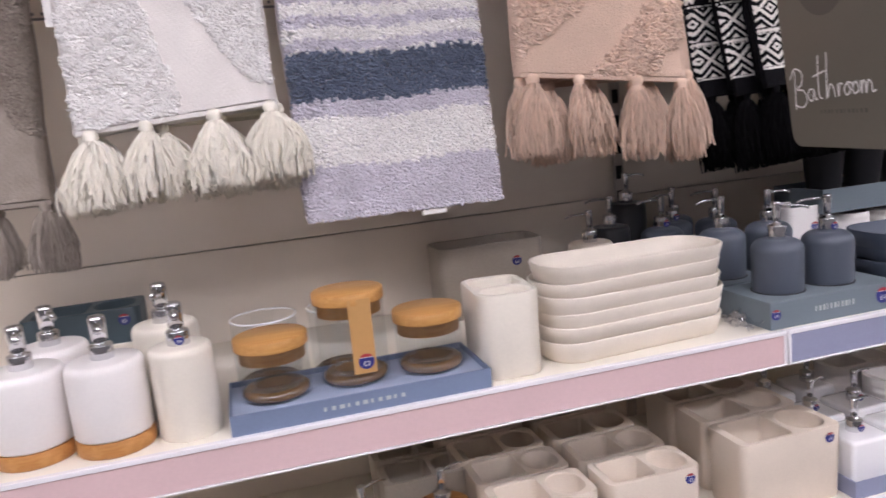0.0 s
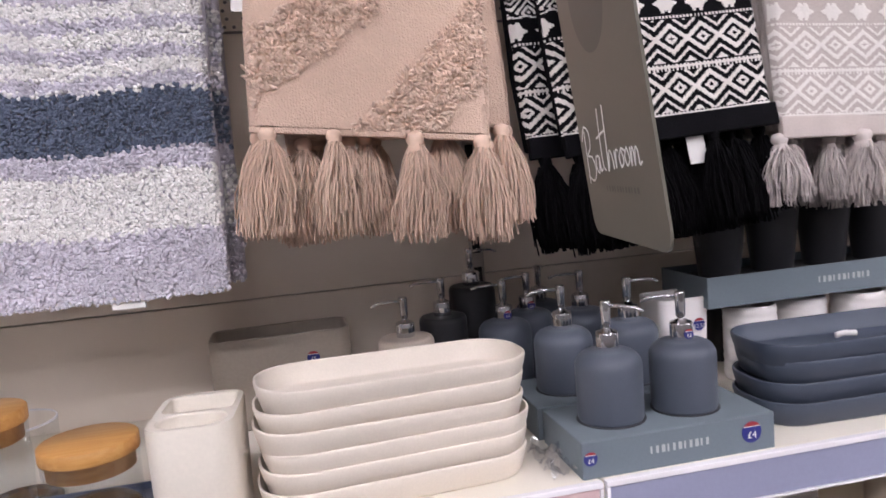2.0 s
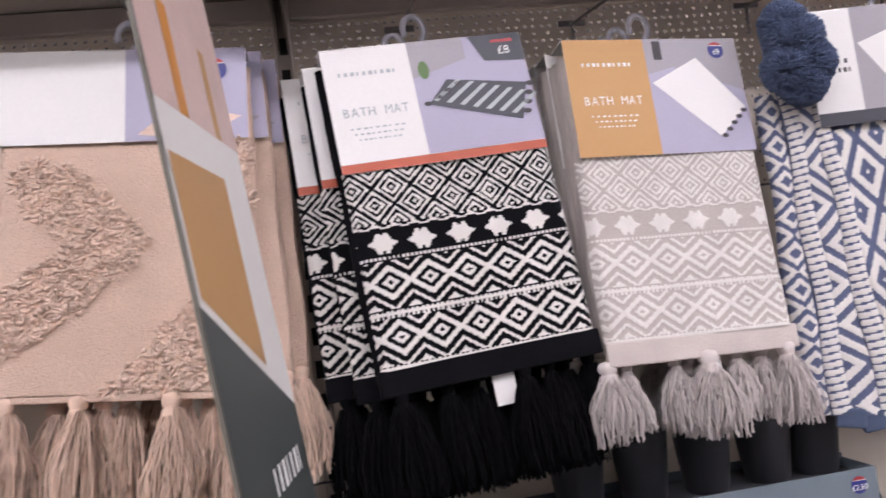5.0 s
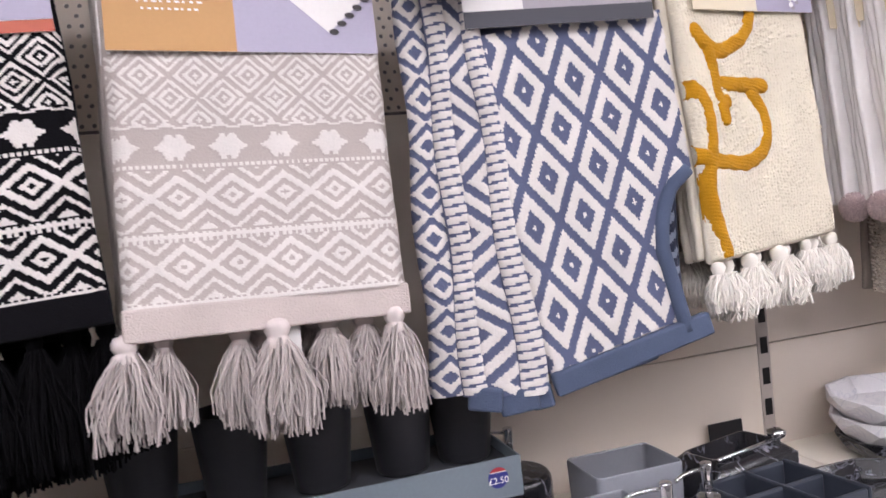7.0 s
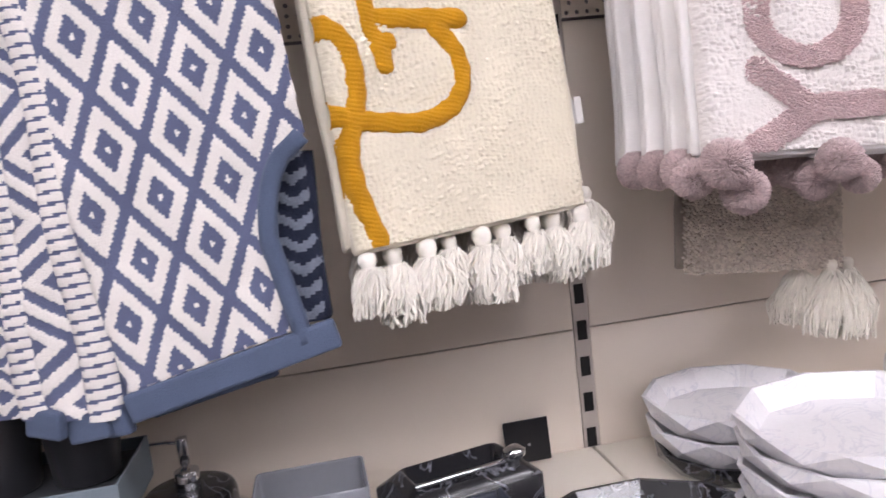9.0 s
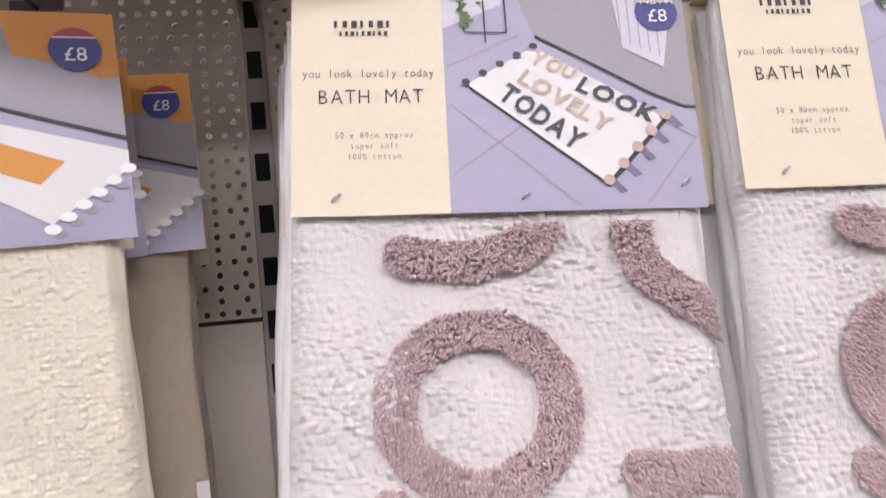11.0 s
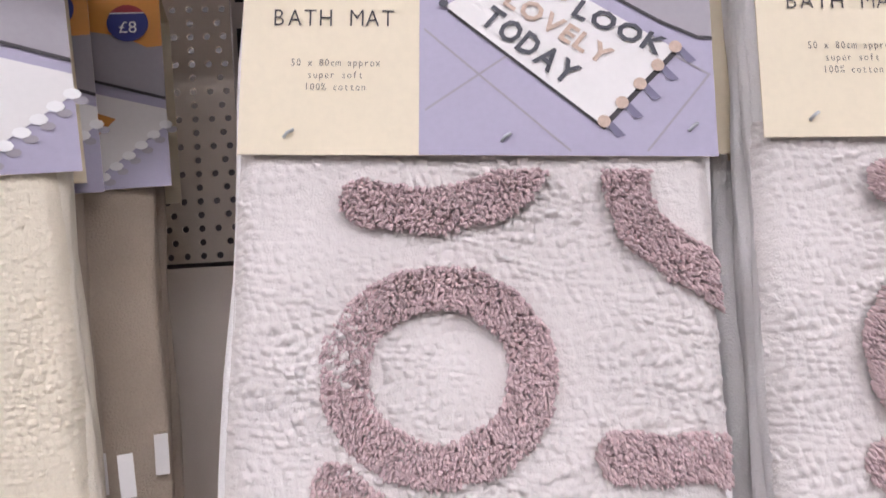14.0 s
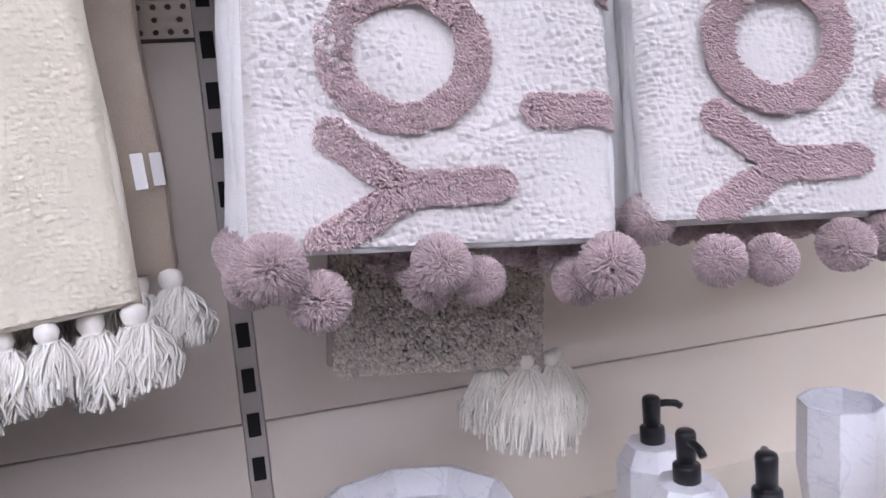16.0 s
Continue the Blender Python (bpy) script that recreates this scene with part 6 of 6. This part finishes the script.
part("body", loft("body", [(outline(0.16, 0.085, 0.008), 0), (outline(0.165, 0.09, 0.01), 0.005), (outline(0.165, 0.09, 0.01), 0.075), (outline(0.12, 0.055, 0.01), 0.094), (outline(0.112, 0.05, 0.01), 0.094), (outline(0.10, 0.04, 0.008), 0.06)], "marble_b"), lid)
part("chrome_edge", tube("chrome_edge", [(-0.06, -0.03, 0.0955), (0.0, -0.031, 0.096), (0.062, -0.03, 0.0955)], 0.003, "chrome"), lid, "chrome edge")
part("chrome_knob", lathe("chrome_knob", [(0.004, 0.09), (0.005, 0.1), (0.011, 0.104), (0.012, 0.110), (0.006, 0.114)], "chrome", 20), lid, "chrome knob", pose(0.055, -0.03, -0.005))


def octagon_tray(x, y, z, r, mat, turn, group, h=0.034, stretch=1.0):
    t = thing("faceted_tray", pose(x, y, z, 0, 0, turn), "white marbled octagonal tray in a stack" if mat == "marble_w" else "black marbled octagonal tray", "tray", group)
    a = np.arange(10) * 2 * math.pi / 10
    b = a + math.pi / 10
    o, q = np.column_stack([stretch * np.cos(a), np.sin(a)]), np.column_stack([stretch * np.cos(b), np.sin(b)])
    v = [(p[0] * r * 0.80, p[1] * r * 0.80, 0) for p in o] + [(p[0] * r * 0.97, p[1] * r * 0.97, h * 0.55) for p in q] + [(p[0] * r, p[1] * r, h) for p in o] + [(p[0] * (r - 0.005), p[1] * (r - 0.005), h) for p in o] + [(p[0] * r * 0.80, p[1] * r * 0.80, h * 0.30) for p in o]
    f = [tuple(reversed(range(10)))]
    for i in range(10):
        j = (i + 1) % 10
        f += [(i, j, 10 + i), (10 + i, j, 10 + j), (10 + i, 20 + j, 20 + i) if False else (10 + i, 10 + j, 20 + j), (10 + i, 20 + j, 20 + i), (20 + i, 20 + j, 30 + j, 30 + i), (30 + i, 30 + j, 40 + j, 40 + i)]
    f.append(tuple(range(40, 50)))
    me = poly("body", v, f, mat, False)
    bm = bmesh.new()
    bm.from_mesh(me)
    bmesh.ops.recalc_face_normals(bm, faces=bm.faces[:])
    bm.to_mesh(me)
    bm.free()
    part("body", me, t)


octagon_tray(1.198, -0.285, SHELF + 0.001, 0.112, "marble_b", 0, "black trays", 0.030, 1.16)
octagon_tray(1.395, -0.125, SHELF, 0.098, "marble_b", 5, "black trays", 0.03, 1.05)
for i in range(2):
    octagon_tray(1.395 - 0.004 * i, -0.125, SHELF + 0.026 + 0.032 * i, 0.105, "marble_w", 8 + 9 * i, "white trays", 0.036, 1.05)
for i in range(5):
    octagon_tray(1.415 + 0.004 * (i % 2), -0.325, SHELF + 0.0245 * i, 0.118, "marble_w", 3 + 8 * (i % 3), "white trays", 0.034, 1.08)

chip = thing("ticket_plate", pose(1.153, -0.019, SHELF + 0.002, -4), "small black square ticket plate leaning on the back panel", "ticket plate")
part("plate", boxes("plate", [(-0.031, -0.0015, 0, 0.031, 0.0015, 0.058)], "black_pump", 0.0008), chip)
part("dot", lathe("dot", [(0.002, 0), (0.002, 0.0004)], "paper_grey", 10), chip, "", pose(0.002, -0.0017, 0.024, 90))

# white marble set
for x, y, a in ((1.680, -0.100, -15), (1.660, -0.197, -95), (1.694, -0.272, 55), (1.585, -0.345, 178)):
    dispenser(x, y, SHELF, 0.042, 0.102, "marble_w", "white marbled faceted soap dispenser with a black pump", a, "faceted", "black_pump", group="white marble dispensers", slim=False)
for x, y in ((1.845, -0.20), (1.86, -0.32)):
    t = thing("tumbler", pose(x, y, SHELF), "white marbled faceted tumbler", "tumbler", "white marble tumblers")
    a = np.arange(8) * math.pi / 4
    o = np.column_stack([np.cos(a), np.sin(a)])
    part("body", loft("body", [(o * 0.032, 0), (o * 0.044, 0.08), (o * 0.043, 0.155), (o * 0.039, 0.155), (o * 0.036, 0.02)], "marble_w", smooth=False), t)

# lower shelf
k = 0
for col, x in enumerate((-0.385, -0.215)):
    for row in range(4):
        brush_holder(x - 0.004 * row, -0.415 + 0.088 * row, LOW, 0.155, 0.083, 0.118, "beige_cer", 0, price="£5" if row == 0 else None)
for row in range(3):
    brush_holder(0.035, -0.40 + 0.10 * row, LOW, 0.19, 0.095, 0.125, "beige_cer", 0, price="£4" if row == 0 else None)
carton(0.135, -0.468, LOW, 0.335, -0.255, LOW + 0.03, "box_lilac", "lilac card tray holding white square dispensers")
for i in range(2):
    for j in range(2):
        dispenser(0.186 + 0.097 * i, -0.412 + 0.10 * j, LOW + 0.003, 0.042, 0.085, "gloss_white", "glossy white square soap dispenser with a chrome pump", 15, "square", price="£4", group="white square dispensers")
for i in range(2):
    dispenser(0.186 + 0.1 * i, -0.19, LOW, 0.042, 0.085, "gloss_white", "glossy white square soap dispenser with a chrome pump", 25, "square", group="white square dispensers")
for row in range(3):
    brush_holder(0.425 - 0.02 * row, -0.405 + 0.10 * row, LOW, 0.160, 0.080, 0.120, "white_cer", 0, "white ribbed oval toothbrush holder with two wells", "white holders", "£5", ribs=8, rad=0.036)
for x in (0.62, 0.72):
    dispenser(x, -0.36, LOW, 0.042, 0.12, "cream_cer", "cream textured soap dispenser with a chrome pump", 20, "drum")
for x, y in ((0.62, -0.2), (0.72, -0.22), (0.83, -0.3)):
    tumbler("tumbler", x, y, LOW, 0.08, 0.08, 0.039, 0.12, "beige_cer", "beige ceramic tumbler on the lower shelf", "tumbler")
for i, x in enumerate((-0.64, -0.52)):
    dispenser(x, -0.36, LOW, 0.045, 0.10, "wood" if i else "grey_cer", "low bamboo pot with a price sticker" if i else "slate soap dispenser on the lower shelf", 30, "drum", price="£4")
for row in range(2):
    brush_holder(-0.52, -0.25 + 0.09 * row, LOW, 0.15, 0.08, 0.11, "back_cer", 0)

# ---- hanging shelf sign ----
sg = thing("bathroom_sign", pose(-0.017, -0.606, 1.224, 0, -6.5, -8), "olive board sign lettered Bathroom hanging square to the shelf", "sign")
o_ = outline(0.205, 0.66, 0.018, 32)
v_ = [(-0.0012, p[0], p[1] + 0.33) for p in o_] + [(0.0012, p[0], p[1] + 0.33) for p in o_]
part("board", poly("board", v_, [tuple(range(32)), tuple(reversed(range(32, 64)))] + [(i, 32 + i, 32 + (i + 1) % 32, (i + 1) % 32) for i in range(32)], "sign"), sg)
LEFT = Matrix.Translation((-0.0017, 0, 0)) @ Matrix.Rotation(radians(-90), 4, "Z")
RIGHT = Matrix.Translation((0.0017, 0, 0)) @ Matrix.Rotation(radians(90), 4, "Z")
part("round_print", flat("round_print", oval(-0.01, 0.215, 0.05, 0.05), "sign_dark"), sg, "dark round print", LEFT)
HAND = [
    ((-0.086, 0.050), (-0.084, 0.074), (-0.081, 0.101)),
    ((-0.093, 0.091), (-0.081, 0.104), (-0.067, 0.099), (-0.068, 0.085), (-0.080, 0.077), (-0.066, 0.075), (-0.060, 0.063), (-0.071, 0.053), (-0.088, 0.057)),
    ((-0.045, 0.076), (-0.054, 0.075), (-0.056, 0.065), (-0.049, 0.061), (-0.044, 0.075), (-0.043, 0.063), (-0.038, 0.064)),
    ((-0.029, 0.118), (-0.033, 0.090), (-0.034, 0.068), (-0.028, 0.063)), ((-0.043, 0.092), (-0.018, 0.098)),
    ((-0.020, 0.062), (-0.016, 0.092), (-0.012, 0.120), (-0.018, 0.066), (-0.011, 0.080), (-0.005, 0.076), (-0.003, 0.064)),
    ((0.003, 0.080), (0.004, 0.065), (0.007, 0.079), (0.013, 0.080)),
    ((0.022, 0.081), (0.015, 0.074), (0.018, 0.066), (0.026, 0.071), (0.022, 0.081), (0.032, 0.079)),
    ((0.037, 0.082), (0.030, 0.075), (0.033, 0.067), (0.041, 0.072), (0.037, 0.082)),
    ((0.045, 0.082), (0.045, 0.067), (0.049, 0.081), (0.053, 0.078), (0.053, 0.067), (0.058, 0.081), (0.063, 0.078), (0.064, 0.068), (0.070, 0.070))]
for line in HAND:
    q = smooth_line(line)
    part("lettering", tube("lettering", np.column_stack([q[:, 0], np.full(len(q), -0.0003), q[:, 1]]), 0.0011, "ink_white", 6, 0.3), sg, "white brush script stroke", LEFT)
bars(12, 0.09, 0.005, "sign_dark", sg, LEFT @ on_front(0.01, 0.044, -0.0004))
writing("£1 - £1.50", 0.062, "ink_white", sg, LEFT @ on_front(-0.03, 0.42, -0.0004, 90))
part("photo", flat("photo", [(-0.1, 0.20), (0.1, 0.11), (0.1, 0.64), (-0.1, 0.64)], "paper"), sg, "printed bathroom photograph", RIGHT)
part("photo_shape", flat("photo_shape", [(-0.095, 0.205), (0.03, 0.15), (0.03, 0.30), (-0.095, 0.30)], "paper_tan"), sg, "", RIGHT @ Matrix.Translation((0, -0.0004, 0)))
part("photo_shape", flat("photo_shape", rect(-0.1, 0.335, 0.1, 0.64), "paper_pink"), sg, "", RIGHT @ Matrix.Translation((0, -0.0002, 0)))
part("photo_shape", flat("photo_shape", rect(-0.05, 0.335, -0.03, 0.42), "paper_orange"), sg, "", RIGHT @ Matrix.Translation((0, -0.0004, 0)))
part("photo_shape", flat("photo_shape", rect(0.035, 0.335, 0.05, 0.41), "paper_tan"), sg, "", RIGHT @ Matrix.Translation((0, -0.0004, 0)))
part("green_corner", flat("green_corner", [(-0.1, 0.02), (0.1, 0.02), (0.1, 0.109), (-0.1, 0.199)], "sign_green"), sg, "dark green corner", RIGHT)
bars(7, 0.1, 0.02, "ink_white", sg, RIGHT @ on_front(0.03, 0.06, -0.0004))
part("clip", boxes("clip", [(-0.006, 0.03, 0.635, 0.006, 0.17, 0.70)], "clear_edge", 0.002), sg, "clear plastic clip to the upper shelf")
